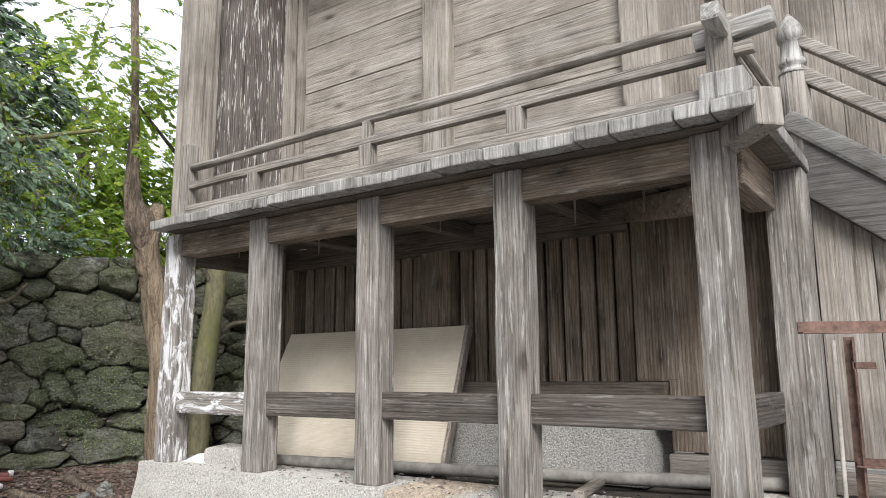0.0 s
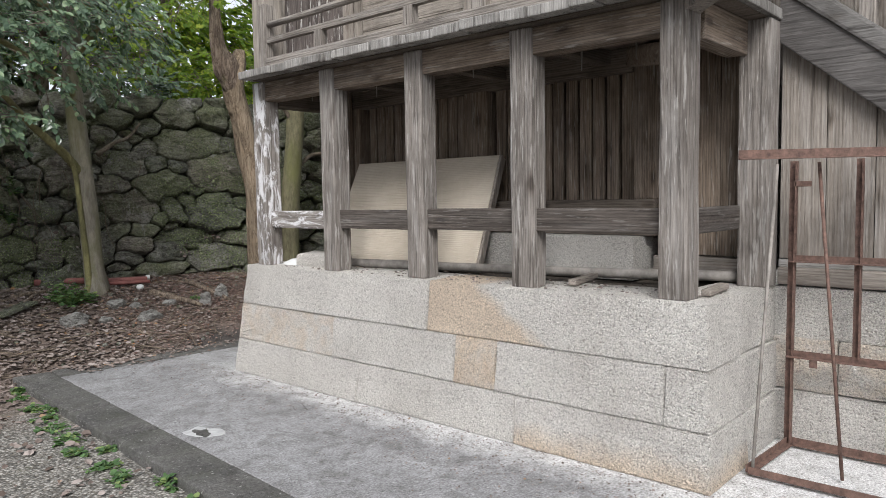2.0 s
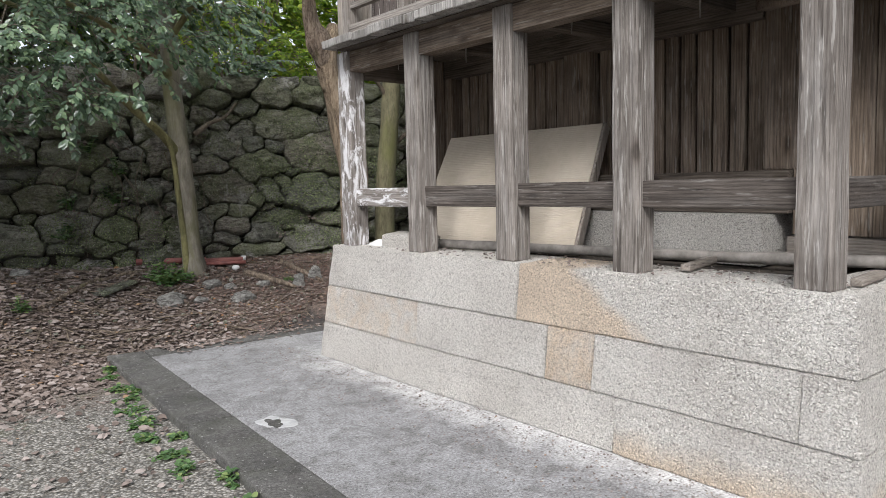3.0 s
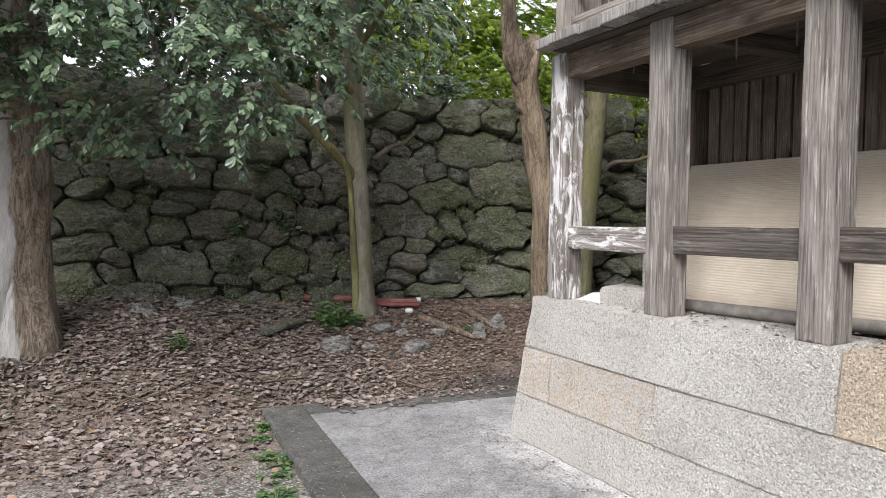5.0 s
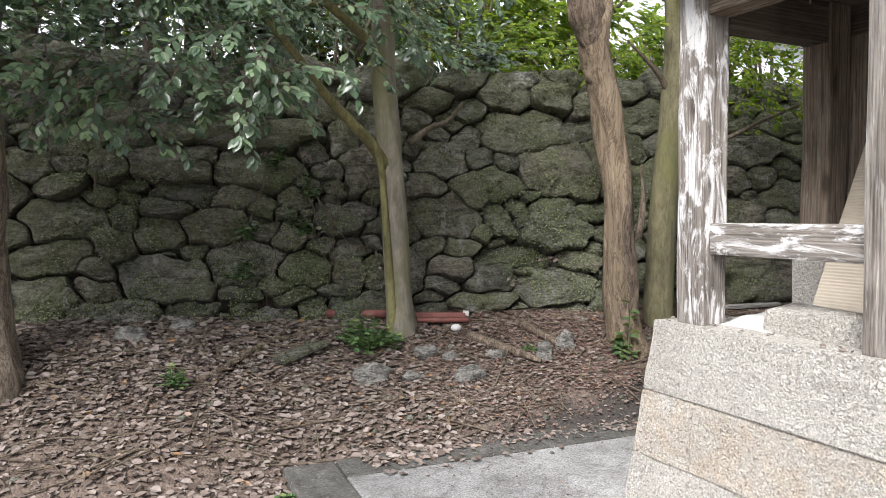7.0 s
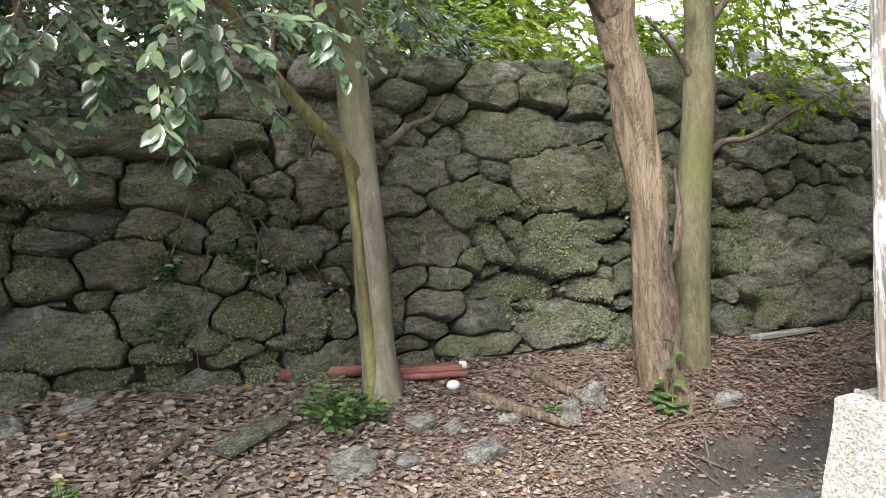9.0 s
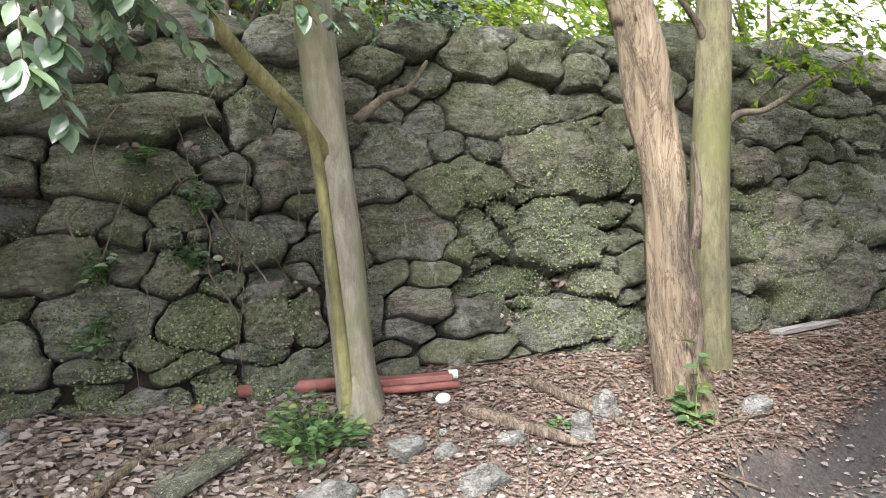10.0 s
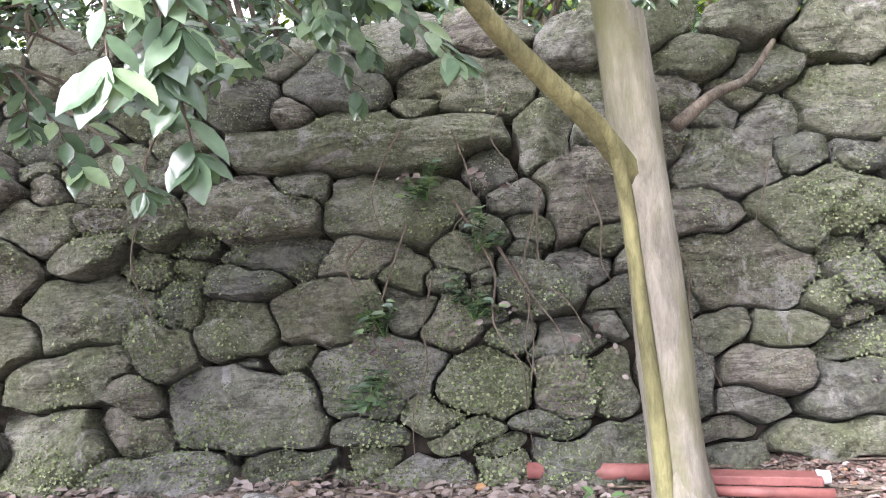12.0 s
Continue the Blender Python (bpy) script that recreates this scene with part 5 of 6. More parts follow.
EAST_STONES = [(3.23, 1.71, 0.37, 0.16), (3.34, 1.39, 0.3, 0.18), (3.94, 1.54, 0.32, 0.17), (3.51, 0.9, 0.65, 0.4), (2.95, 1.19, 0.17, 0.2), (3.53, 2.03, 0.37, 0.17), (4.11, 2.01, 0.15, 0.1), (3.96, 1.81, 0.14, 0.11),
               (4.27, 1.79, 0.15, 0.09), (4.33, 1.36, 0.4, 0.32), (4.17, 0.59, 0.25, 0.13), (4.63, 1.99, 0.32, 0.13), (3.68, 1.73, 0.16, 0.11), (3.49, 2.22, 0.22, 0.1), (2.7, 0.64, 0.13, 0.14), (2.75, 0.86, 0.13, 0.09),
               (4, 2.28, 0.27, 0.12), (4.49, 2.22, 0.25, 0.12), (4.59, 1.69, 0.21, 0.11)]
WEST_STONES = [(-1.12, 1.78, 0.35, 0.18), (-1.79, 1.77, 0.32, 0.15), (-1.83, 2.35, 0.21, 0.19), (-1.34, 2.4, 0.22, 0.16), (-1.22, 2.09, 0.69, 0.15), (-1.44, 1.29, 0.25, 0.14), (-1.82, 1.44, 0.19, 0.08), (-1.91, 1.25, 0.18, 0.14),
               (-1.65, 1.57, 0.22, 0.1), (-1.27, 1.54, 0.2, 0.09), (-1.26, 1.01, 0.29, 0.16), (-0.78, 0.94, 0.22, 0.13), (-1.83, 0.9, 0.35, 0.18), (-0.44, 0.93, 0.14, 0.13), (-0.42, 1.12, 0.2, 0.08), (-0.47, 1.36, 0.15, 0.1),
               (-1.1, 1.29, 0.12, 0.11), (-1.64, 1.11, 0.1, 0.07), (-0.22, 1.76, 0.17, 0.21), (-0.26, 1.42, 0.14, 0.08), (-0.93, 1.2, 0.13, 0.09), (-0.82, 1.51, 0.12, 0.09), (-1.35, 0.76, 0.15, 0.05), (-0.89, 0.74, 0.13, 0.05)]
CORNER_STONES = [(-2.12, 1.55, 0.09, 0.05), (-2.08, 2, 0.15, 0.08), (-0.65, 2.39, 0.32, 0.14), (-0.15, 2.48, 0.14, 0.13), (-0.23, 1.16, 0.08, 0.07), (-0.24, 0.91, 0.08, 0.13), (-0.35, 2.07, 0.12, 0.17), (-0.64, 1.92, 0.13, 0.12),
                 (-0.55, 0.77, 0.16, 0.04), (-0.63, 1.13, 0.11, 0.07), (-2.56, 1.36, 0.32, 0.17), (-2.14, 1.37, 0.11, 0.13), (-2.23, 1.19, 0.15, 0.12), (-2.67, 1.08, 0.3, 0.12), (-2.59, 1.62, 0.16, 0.09), (-2.84, 1.78, 0.26, 0.12)]
KEY_STONES = MIDDLE_STONES + TOP_STONES + EAST_STONES + WEST_STONES + CORNER_STONES


def wall_stones():
    rng = random.Random(77)
    rows = list(KEY_STONES)

    def fits(c, slack):
        for d in rows:
            if ((c[0] - d[0]) / (c[2] + d[2])) ** 2 + ((c[1] - d[1]) / (c[3] + d[3])) ** 2 < slack:
                return False
        return True
    for lo, hi, tries, slack in ((0.26, 0.42, 1500, 0.72), (0.17, 0.26, 3000, 0.66), (0.1, 0.17, 2600, 0.62), (0.06, 0.1, 700, 0.66)):
        for _ in range(tries):
            ru = rng.uniform(lo, hi)
            c = (rng.uniform(-6.3, 6.6), rng.uniform(0.3, 2.62), ru, ru * rng.uniform(0.42, 0.85))
            if c[1] + c[3] < 2.78 and fits(c, slack):
                rows.append(c)
    return np.array(rows)


def stone_wall():
    rows = wall_stones()
    top = thing("wall_north", wall_point(0, 0), "old retaining wall of mossy rounded field stones", "wall", kind="structure")
    back = bmesh.new()
    vs = [back.verts.new(wall_point(u, v, d)) for d in (-0.11, -0.6) for u, v in ((-14, -0.2), (14, -0.2), (14, 2.5), (-14, 2.5))]
    for f in ((0, 1, 2, 3), (7, 6, 5, 4), (0, 4, 5, 1), (1, 5, 6, 2), (2, 6, 7, 3), (3, 7, 4, 0)):
        back.faces.new([vs[i] for i in f])
    # near-black earth close behind, its colour partly standing in for joint shadow
    part("earth_core", back, EARTH, top)
    K = 36
    ang = np.arange(K) * 2 * np.pi / K
    reach = np.linspace(0.1, 2.2, 106)
    c, r = rows[:, :2], rows[:, 2:]
    rng = random.Random(5)
    spin = np.array([rng.uniform(-0.12, 0.12) if i < len(KEY_STONES) else rng.uniform(-0.35, 0.35) for i in range(len(rows))])
    cs, sn = np.cos(spin), np.sin(spin)
    ivy = []
    rest = bmesh.new()
    order = sorted(range(len(rows)), key=lambda i: abs(rows[i][0] - 0.6))
    near = set(order[:300])

    def metric(p, idx):
        """Boxy distance of points from stones, in stone radii; the points are first pushed about a little, so that the joints wander."""
        d = p[:, None, :] - c[idx][None]
        a = np.abs(d[..., 0] * cs[idx] + d[..., 1] * sn[idx]) / r[idx, 0]
        b = np.abs(d[..., 1] * cs[idx] - d[..., 0] * sn[idx]) / r[idx, 1]
        return (a ** 2.7 + b ** 2.7) ** (1 / 2.7)
    for i in range(len(rows)):
        close = np.where((np.abs(c[:, 0] - c[i, 0]) < (r[:, 0] + r[i, 0]) * 2.0) & (np.abs(c[:, 1] - c[i, 1]) < (r[:, 1] + r[i, 1]) * 2.2))[0]
        close = close[close != i]
        radius = np.empty(K)
        mine = np.array([i])
        for k in range(K):
            p = c[i] + np.outer(reach, [np.cos(ang[k]), np.sin(ang[k])]) * r[i]
            w = p + 0.035 * np.stack([np.sin(p[:, 1] * 13 + 1.7) + np.sin(p[:, 1] * 29 + p[:, 0] * 7), np.sin(p[:, 0] * 11 + 0.4) + np.sin(p[:, 0] * 23 - p[:, 1] * 9)], 1) * 0.38
            own = metric(w, mine)[:, 0]
            limit = reach[np.argmax(own > 1.5)] if (own > 1.5).any() else 2.0
            if len(close):
                bad = np.where(metric(w, close).min(1) < own)[0]
                if len(bad):
                    limit = min(limit, reach[bad[0]])
            radius[k] = limit
        radius = 0.94 * radius + 0.03 * (np.roll(radius, 1) + np.roll(radius, -1))
        small = float(min(r[i]))
        bulge = 0.06 + 0.34 * small
        facets = [(rng.uniform(0, 2 * math.pi), rng.uniform(0.55, 1.5), rng.uniform(0.9, 1.35)) for _ in range(5)]
        lean = (rng.uniform(-0.22, 0.22), rng.uniform(-0.35, 0.1))
        sink = rng.uniform(-0.06, 0.04)
        bm = bmesh.new() if i in near else rest
        rings = []
        gap = 1.0 - min(0.15, rng.uniform(0.002, 0.009) / small)
        for s, d in ((gap, -0.5), (gap, 0.1), (gap * 0.985, 0.5), (gap * 0.95, 0.76), (gap * 0.87, 0.92), (gap * 0.7, 0.98), (gap * 0.48, 1.0), (gap * 0.24, 1.0)):
            ring = []
            for k in range(K):
                e = np.array([np.cos(ang[k]), np.sin(ang[k])]) * radius[k] * s
                q = c[i] + e * r[i]
                p = wall_point(q[0], q[1])
                depth = d
                if d > 0:
                    for fa, slope, start in facets:
                        depth = min(depth, start - slope * 0.5 * (e[0] * math.cos(fa) + e[1] * math.sin(fa)))
                    depth = max(depth, 0.03)
                    n1 = noise.noise(p * 4.5 + Vector((i * 3.1, 0, 0))) * 0.3 + (0.35 - abs(noise.noise(p * 10.0 + Vector((i, 0, 0))))) * 0.4 + noise.noise(p * 24.0) * 0.16 + noise.noise(p * 50.0) * 0.07
                    n1 *= min(1.0, 0.25 + d)
                    depth = depth * bulge + n1 * bulge * 0.95 + (e[0] * lean[0] + e[1] * lean[1]) * bulge
                else:
                    depth = d * 0.3
                ring.append(bm.verts.new(wall_point(q[0], q[1], sink + depth)))
            rings.append(ring)
        mid = bm.verts.new(sum((v.co for v in rings[-1]), Vector()) / K)
        fs = []
        for lo, hi in zip(rings, rings[1:]):
            for k in range(K):
                fs.append(bm.faces.new((lo[k], lo[(k + 1) % K], hi[(k + 1) % K], hi[k])))
        for k in range(K):
            fs.append(bm.faces.new((rings[-1][k], rings[-1][(k + 1) % K], mid)))
        # creeper leaves on most stones
        for f in fs[2 * K:]:
            p = f.calc_center_median()
            thick = noise.noise(p * 1.1 + Vector((4, 0, 0))) + 0.7 * noise.noise(p * 4.3)
            if thick > -0.3 and p.z < 2.3 and -4.2 < p.x < 4.6:
                for _ in range(int(f.calc_area() * 6000 * min(1.0, 0.3 + thick * 1.4) * (1.0 if p.z < 1.75 else 0.3) + rng.random())):
                    a, b = rng.sample(list(f.verts), 2)
                    q = p.lerp(a.co.lerp(b.co, rng.random()), rng.random() * 0.95) + WALL_OUT * 0.005
                    ivy.append((q, rand_dir(rng) * 0.8 + Vector((0, 0, -0.4)), WALL_OUT + Vector((0, 0, 0.5)) + rand_dir(rng) * 0.6, rng.uniform(0.009, 0.021)))
        if i in near:
            part("stone", bm, rng.choices(MOSSY, (4, 3, 2, 2))[0], top, smooth=True)
    part("far_stones", rest, MOSSY[0], top, smooth=True)["kind"] = "stuff"
    verts, faces = [], []
    for foot, way, up, n in ivy:
        x = way.normalized()
        y = up.cross(x).normalized()
        z = x.cross(y)
        k = len(verts)
        verts += [foot, foot + x * n * 0.55 - y * n * 0.45 + z * n * 0.2, foot + x * n + z * n * 0.1, foot + x * n * 0.55 + y * n * 0.45 + z * n * 0.2]
        faces += [(k, k + 1, k + 2), (k, k + 2, k + 3)]
    me = bpy.data.meshes.new("creeper")
    me.from_pydata(verts, [], faces)
    me.materials.append(IVY)
    tagged(new("creeper", me), "tiny green creeper leaves clinging to the stones", "creeper", kind="stuff")
    return top


stone_wall()


# ---- kerbs ----
def kerbs():
    top = thing("kerb", (-1.27, 5.0, 0.0), "dark mossy kerb stones edging the concrete", "kerb", kind="structure")
    rng = random.Random(14)
    y = 5.23
    while y > -5.5:
        n = rng.uniform(0.55, 0.95)
        part("kerb_stone", turned_apron(box(-1.43, y - n + 0.005, -0.2, -1.145, y - 0.005, 0.006, 0.014, 0.005)), KERB, top)
        y -= n
    x = -1.14
    while x < 5.0:
        n = rng.uniform(0.5, 0.9)
        part("kerb_stone", turned_apron(box(x + 0.005, 4.965, -0.2, x + n - 0.005, 5.23, 0.006, 0.014, 0.005)), KERB, top)
        x += n


kerbs()


# ---- ground litter ----
def litter(name, material, count, seed, spread, label, small=0.025, large=0.07):
    rng = random.Random(seed)
    rows = []
    while len(rows) < count:
        x, y = rng.uniform(-6.5, 5.5), rng.uniform(2.2, 7.9)
        if rng.random() > spread(x, y):
            continue
        z = ground_z(x, y) + 0.004 + rng.random() * 0.025
        ax, ay = apron_xy(x, y)
        if -1.43 < ax and ay < 5.23:
            z = 0.01 + rng.random() * 0.008
        if wall_point(0, 0).y + 0.3 * z - 0.22 * x < y + 0.02:
            continue
        up = Vector((0, -0.3, 1)) + rand_dir(rng) * 0.4
        rows.append((Vector((x, y, z)), rand_dir(rng, -0.2, 0.25), up, rng.uniform(small, large) * (1.0 if x < -0.3 else 0.7), rng.uniform(1.0, 1.7), rng.uniform(-0.15, 0.35)))
    return tagged(new(name, leaf_mesh(name, rows, material)), label, "leaf litter", kind="stuff")


def spread_brown(x, y):
    ax, ay = apron_xy(x, y)
    if ax > -1.45 and ay < 5.26:
        edge = ay + 0.12 * noise.noise(Vector((x * 2.0, y * 2.0, 9)))
        if ax < -1.0 or edge < 4.85:
            return 0.0
        return 0.06 if edge < 5.08 else 0.5
    s = y + 0.22 * x - 5.0
    if x < -1.44:
        s = max(s, -0.85 + 0.5 * (y - 3.4) + 0.5 * noise.noise(Vector((x, y, 1))))
    return min(1.0, max(0.03 if x < -1.44 else 0.0, 0.5 + s * 0.75)) * (1.0 if x < 1.0 else 0.55) * damp_band(x, y)


def damp_band(x, y):
    """How far the litter covers the black earth beside the kerb, 0 to 1."""
    if x < -0.3:
        return 1.0
    return min(1.0, max(0.15, (y - 5.18 + 0.25 * noise.noise(Vector((x * 2.2, y * 2.2, 3)))) / 0.25))


def spread_red(x, y):
    if x < -0.6 or y < 5.25:
        return 0.0
    if rng.random() > damp_band(x, y):
        return 0.0
    return min(1.0, max(0.0, (x + 0.6) * 0.8)) * (0.6 + 0.5 * noise.noise(Vector((x * 1.2, y * 1.2, 5))) + 0.3)


litter("leaf_litter", LITTER, 48000, 3, spread_brown, "thick carpet of dry brown fallen leaves", 0.018, 0.066)
litter("red_leaf_litter", LITTER_RED, 20000, 8, spread_red, "small reddish-brown fallen leaves under the trees", 0.016, 0.048)


def sticks():
    rng = random.Random(12)
    bm = bmesh.new()
    for _ in range(760):
        x, y = rng.uniform(-4.5, 4.5), rng.uniform(5.3, 7.4)
        if wall_point(0, 0).y + 0.15 - 0.22 * x < y:
            continue
        a = rng.uniform(0, math.pi)
        n = rng.uniform(0.08, 0.35)
        d = Vector((math.cos(a), math.sin(a) * 0.6, 0)) * n
        p = Vector((x, y, 0))
        pts = [p - d, p + Vector((rng.uniform(-0.02, 0.02), 0, 0)), p + d]
        pts = [Vector((q.x, q.y, ground_z(q.x, q.y) + 0.025)) for q in pts]
        r = rng.uniform(0.7, 1.7)
        tube(pts, [0.004 * r, 0.005 * r, 0.003 * r], 5, bm=bm)
    solo("twigs_on_ground", bm, TWIG, "scattered dry twigs among the fallen leaves", "twigs", kind="stuff")


sticks()
for a, b, r in (((-1.75, 6.05), (-0.95, 6.75), 0.022), ((-1.2, 6.55), (-0.5, 6.6), 0.018), ((-1.1, 6.3), (-0.5, 6.75), 0.014), ((2.2, 5.85), (3.3, 5.3), 0.012), ((0.7, 6.25), (0.95, 5.75), 0.03), ((0.25, 6.2), (0.62, 5.75), 0.035)):
    pts = [Vector((a[0] + (b[0] - a[0]) * k / 4, a[1] + (b[1] - a[1]) * k / 4, 0)) for k in range(5)]
    pts = [Vector((p.x, p.y, ground_z(p.x, p.y) + r * 0.8 + 0.012)) for p in pts]
    solo("dead_branch", tube(pts, [r, r * 1.1, r, r * 0.9, r * 0.5], 8, 0.3, a[0]), BARK_OLD, "fallen dead branch lying on the leaves", "branch", "dead branches", smooth=True)


def rock(x, y, size, seed, material):
    bm = bmesh.new()
    bmesh.ops.create_icosphere(bm, subdivisions=3, radius=1.0)
    for v in bm.verts:
        n = noise.noise(v.co * 1.3 + Vector((seed, 0, 0))) * 0.35 + noise.noise(v.co * 3.5) * 0.1
        v.co = v.co * (1 + n)
        v.co = Vector((x + v.co.x * size[0], y + v.co.y * size[1], ground_z(x, y) + 0.01 + v.co.z * size[2]))
    solo("rock", bm, material, "grey field stone half sunk in the leafy bank", "rock", "loose rocks", smooth=True)


def pebbles():
    rng = random.Random(88)
    bm = bmesh.new()
    for _ in range(260):
        x, y = rng.uniform(-3.5, 4.0), rng.uniform(5.3, 6.6)
        n = rng.uniform(0.008, 0.028)
        p = Vector((x, y, ground_z(x, y) + n * 0.6))
        tube([p - Vector((n, 0, 0)), p - Vector((n * 0.6, 0, n * 0.1)), p + Vector((n * 0.5, 0, 0)), p + Vector((n, 0, 0))], [n * 0.3, n * 0.8, n * 0.7, n * 0.25], 7, 0.4, x, bm=bm)
    solo("pebbles_on_bank", bm, MOSSY[1], "small grey stones scattered over the bank", "pebbles", kind="stuff", smooth=True)


pebbles()
for k, (x, y, s) in enumerate(((0.93, 5.87, (0.08, 0.06, 0.13)), (0.7, 5.83, (0.07, 0.06, 0.11)), (-0.6, 6.0, (0.14, 0.1, 0.1)), (0.05, 5.8, (0.12, 0.08, 0.07)), (-0.15, 6.1, (0.1, 0.07, 0.06)), (0.0, 6.0, (0.06, 0.05, 0.05)), (-0.35, 5.9, (0.07, 0.05, 0.05)), (-2.1, 6.75, (0.12, 0.1, 0.09)), (-1.75, 6.9, (0.1, 0.08, 0.07)), (0.35, 5.95, (0.08, 0.06, 0.04)), (1.75, 5.55, (0.12, 0.08, 0.06)))):
    rock(x, y, s, k * 5.0, PALE_ROCK)


# ---- red pipes, white stone, plank ----
def pipes():
    z = lambda p: ground_z(*p)
    a, b = (-0.66, 6.88), (0.0, 6.62)
    solo("red_pipe", tube([(a[0], a[1], z(a) + 0.06), (b[0], b[1], z(b) + 0.06)], [0.034, 0.034], 14), RED_PIPE, "faded red pipe lying behind the tree", "pipe", "red pipes", smooth=True)
    a, b = (-0.05, 6.58), (0.33, 6.4)
    strip = thing("red_strip", (a[0], a[1], z(a)), "flat faded red strip with a white cap lying on the leaves", "strip")
    part("bar", beam((a[0], a[1], z(a) + 0.07), (b[0], b[1], z(b) + 0.08), 0.09, 0.035, 0.006), RED_PIPE, strip)
    part("end_cap", tube([(0.32, 6.41, z(b) + 0.085), (0.36, 6.39, z(b) + 0.085)], [0.028, 0.026], 10), WHITE, strip, "white plastic end cap", smooth=True)
    solo("red_pipe", tube([(a[0] - 0.03, a[1] - 0.05, z(a) + 0.035), (b[0], b[1] - 0.07, z(b) + 0.045)], [0.02, 0.02], 12), RED_PIPE, "thin faded red pipe lying on the leaves", "pipe", "red pipes", smooth=True)


pipes()


def pebble():
    bm = bmesh.new()
    bmesh.ops.create_icosphere(bm, subdivisions=3, radius=1.0)
    for v in bm.verts:
        v.co = Vector((0.2 + v.co.x * 0.042, 6.3 + v.co.y * 0.035, ground_z(0.2, 6.3) + 0.035 + v.co.z * 0.03))
    return bm


solo("white_pebble", pebble(), WHITE, "smooth white pebble beside the red pipe", "stone", smooth=True)
solo("old_plank", beam((2.65, 5.95, ground_z(2.65, 5.95) + 0.04), (3.3, 5.9, ground_z(3.3, 5.9) + 0.05), 0.1, 0.03, 0.005), timber("deck", "x"), "pale weathered plank lying by the wall", "plank")


solo("slate_slab", beam((-1.2, 6.3, ground_z(-1.2, 6.3) + 0.05), (-0.85, 6.42, ground_z(-0.85, 6.42) + 0.035), 0.2, 0.03, 0.008), MOSSY[2], "dark broken slate slab lying on the leaves", "slab")


# ---- small plants ----
def weed(name, x, y, height, width, count, leaf, seed, label, z=None, material=None):
    material = material or WEED
    top = thing(name, (x, y, ground_z(x, y) if z is None else z), label, "plant", "small plants")
    rng = random.Random(seed)
    base = Vector((x, y, ground_z(x, y) if z is None else z))
    rows, stems = [], bmesh.new()
    for _ in range(count):
        d = rand_dir(rng, 0.15, 1.0)
        tip = base + Vector((d.x * width, d.y * width, abs(d.z) * height * rng.uniform(0.5, 1.0)))
        tube([base, base.lerp(tip, 0.5) + Vector((0, 0, 0.02)), tip], [0.003, 0.0025, 0.0015], 4, bm=stems)
        for k in range(5):
            q = base.lerp(tip, 0.5 + 0.125 * k)
            rows.append((q, rand_dir(rng, -0.3, 0.4), Vector((0, 0, 1)) + rand_dir(rng) * 0.5, leaf * rng.uniform(0.7, 1.2), 1.6, 0.1))
    part("branchwork", stems, WEED, top)["kind"] = "stuff"
    ob = new("foliage", leaf_mesh("foliage", rows, material))
    ob.parent = top
    ob.matrix_parent_inverse = Matrix.Translation(-top.location)
    ob["kind"] = "stuff"


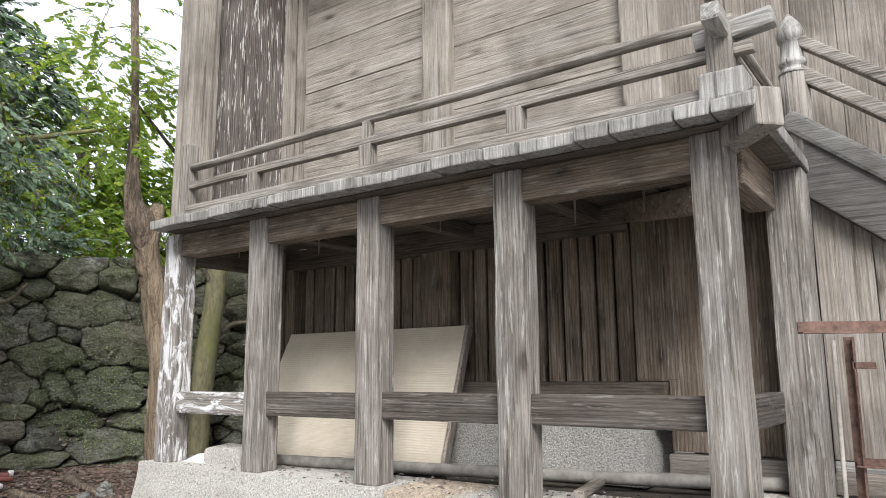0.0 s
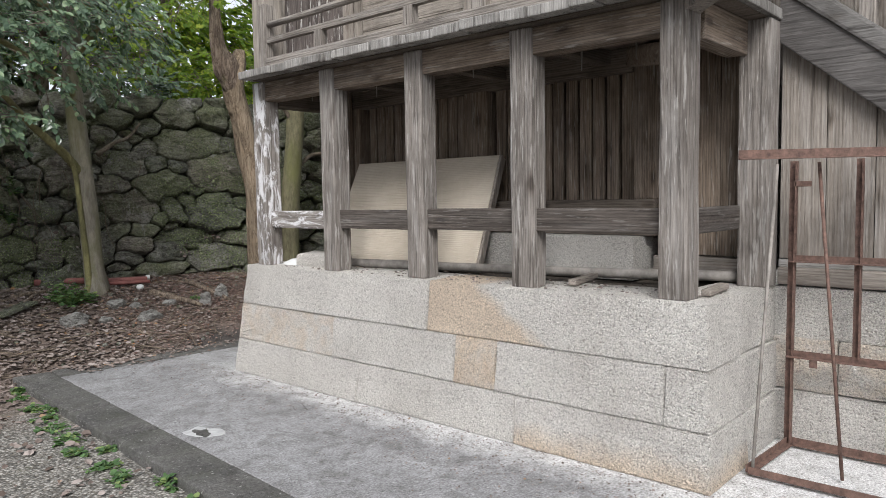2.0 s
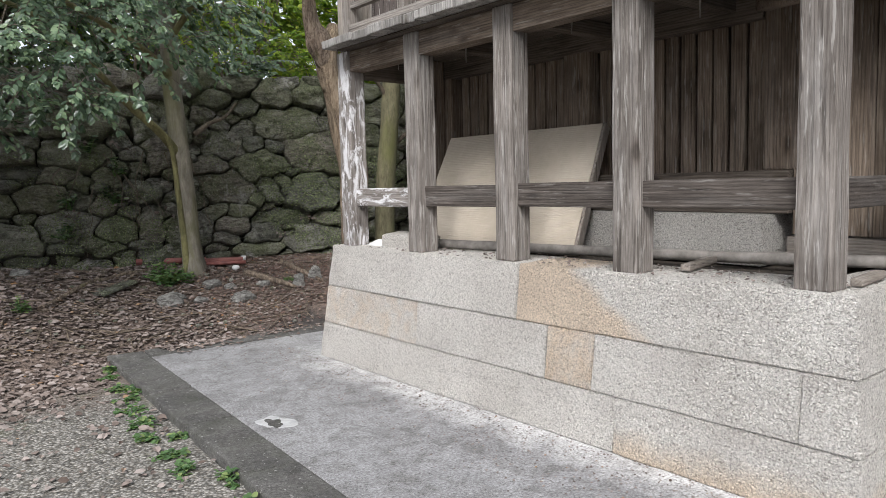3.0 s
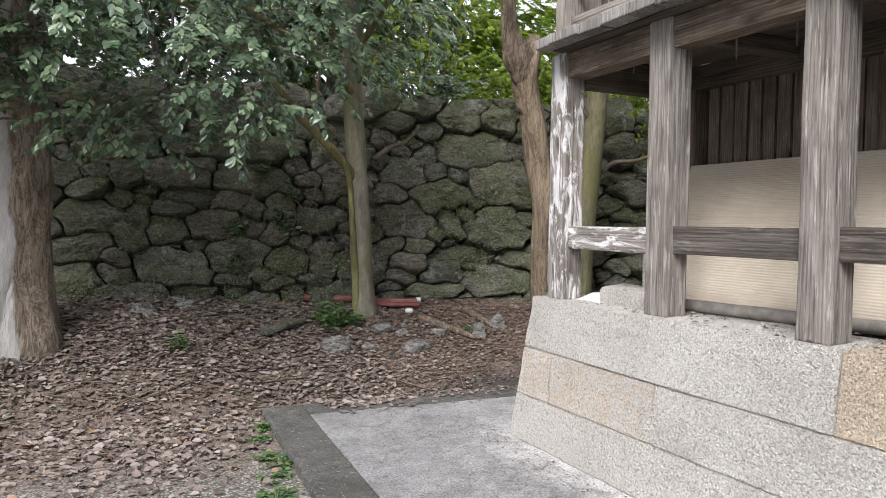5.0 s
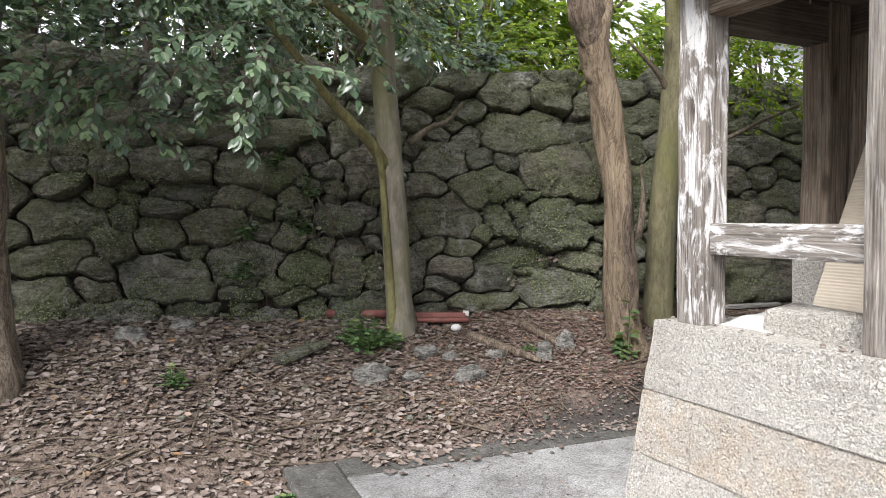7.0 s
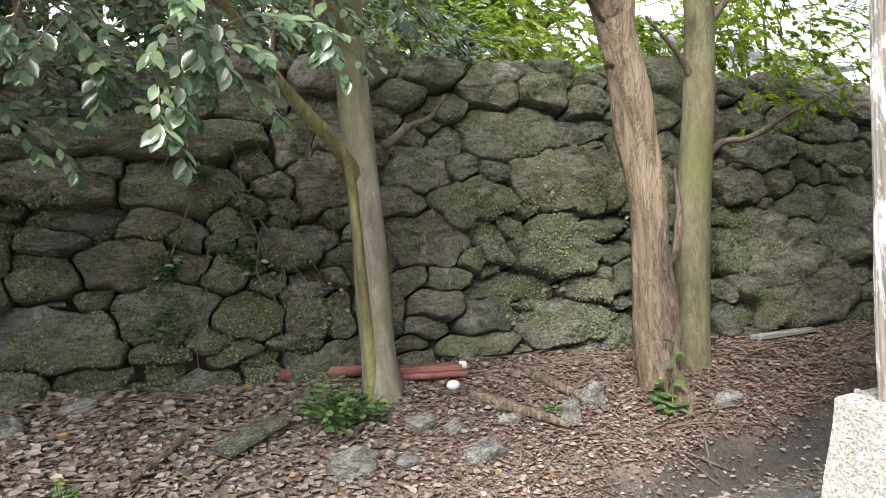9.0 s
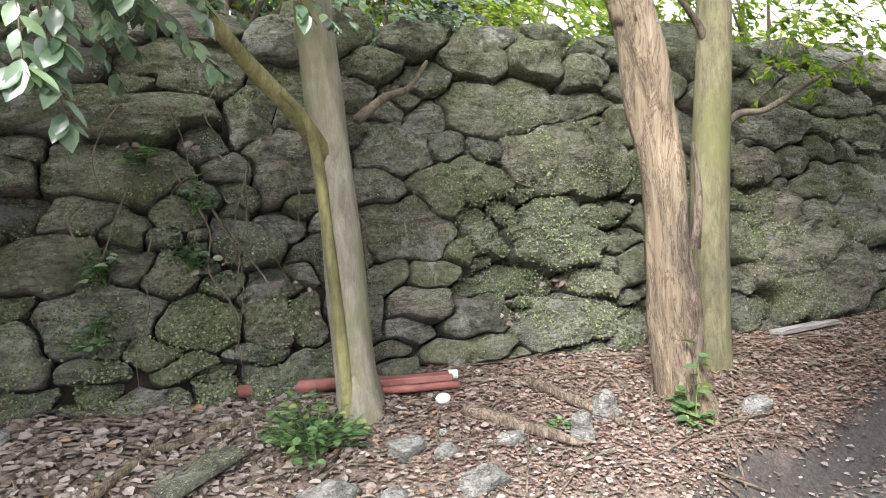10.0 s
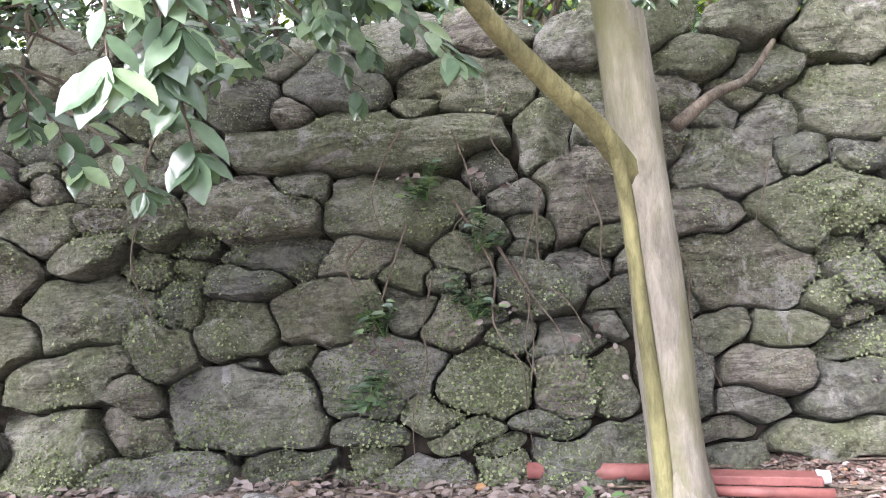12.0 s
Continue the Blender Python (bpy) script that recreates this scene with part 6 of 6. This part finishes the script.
weed("green_bush", -0.52, 6.3, 0.3, 0.26, 60, 0.05, 1, "low fresh green bush at the foot of the tree")
weed("seedling", 0.62, 5.9, 0.1, 0.07, 10, 0.03, 2, "small green seedling in the leaves")
weed("seedling", 1.32, 5.62, 0.45, 0.1, 9, 0.07, 3, "young leafy shoot beside the stripped trunk")
weed("grass_tuft", -1.9, 6.0, 0.2, 0.08, 16, 0.04, 4, "small green tuft among the fallen leaves")
rng = random.Random(3)
for k in range(16):
    y = 1.2 + k * 0.24 + rng.uniform(-0.1, 0.1)
    weed("weed", -1.46 - 0.063 * (4.96 - y) - rng.uniform(0.0, 0.16), y, rng.uniform(0.03, 0.09), rng.uniform(0.05, 0.12), rng.randint(5, 12), 0.04, 50 + k, "small green weed growing along the kerb")


def wall_plant(u, v, seed):
    p = wall_point(u, v, 0.1)
    weed("wall_fern", p.x, p.y, 0.22, 0.14, 12, 0.055, seed, "dark green plant rooted between the wall stones", p.z, LEAF_DARK)


for k, (u, v) in enumerate(((-0.75, 1.5), (-0.8, 1.2), (-0.95, 1.75), (-1.2, 1.15), (-1.3, 0.85))):
    wall_plant(u, v, 200 + k)


def wall_roots():
    """Thin dry stems that hang down the face of the wall between the trees."""
    rng = random.Random(77)
    top = thing("hanging_roots", wall_point(-0.75, 2.0), "thin dry brown creeper stems hanging down the stone wall", "creeper stems")
    for k in range(15):
        u = rng.gauss(-0.75, 0.35) if k < 10 else rng.uniform(-2.4, 2.2)
        v = rng.uniform(1.3, 2.2)
        points = []
        for j in range(rng.randint(4, 7)):
            points.append(wall_point(u, v, 0.13 + rng.uniform(-0.02, 0.05)))
            u += rng.uniform(-0.1, 0.1)
            v -= rng.uniform(0.1, 0.22)
        part("stem", limb(points, rng.uniform(0.004, 0.008), 0.002, 4, 5, 0.1, k), TWIG, top)


def caught_leaves():
    """Dead leaves lodged in the joints of the wall."""
    rng = random.Random(78)
    rows = []
    for k in range(9):
        u0, v0 = (rng.gauss(-0.7, 0.3), rng.uniform(0.9, 1.9)) if k < 6 else (rng.uniform(-2.2, 2.4), rng.uniform(0.6, 1.8))
        for _ in range(9):
            p = wall_point(u0 + rng.gauss(0, 0.09), v0 + rng.gauss(0, 0.03), 0.1 + rng.uniform(-0.03, 0.05))
            rows.append((p, rand_dir(rng, -0.6, 0.3), WALL_OUT + rand_dir(rng) * 0.7, rng.uniform(0.025, 0.06), rng.uniform(1.1, 1.6), rng.uniform(-0.2, 0.4)))
    tagged(new("caught_leaves", leaf_mesh("caught_leaves", rows, LITTER)), "dry brown leaves caught in the wall joints", "dead leaves", kind="stuff")


wall_roots()
caught_leaves()
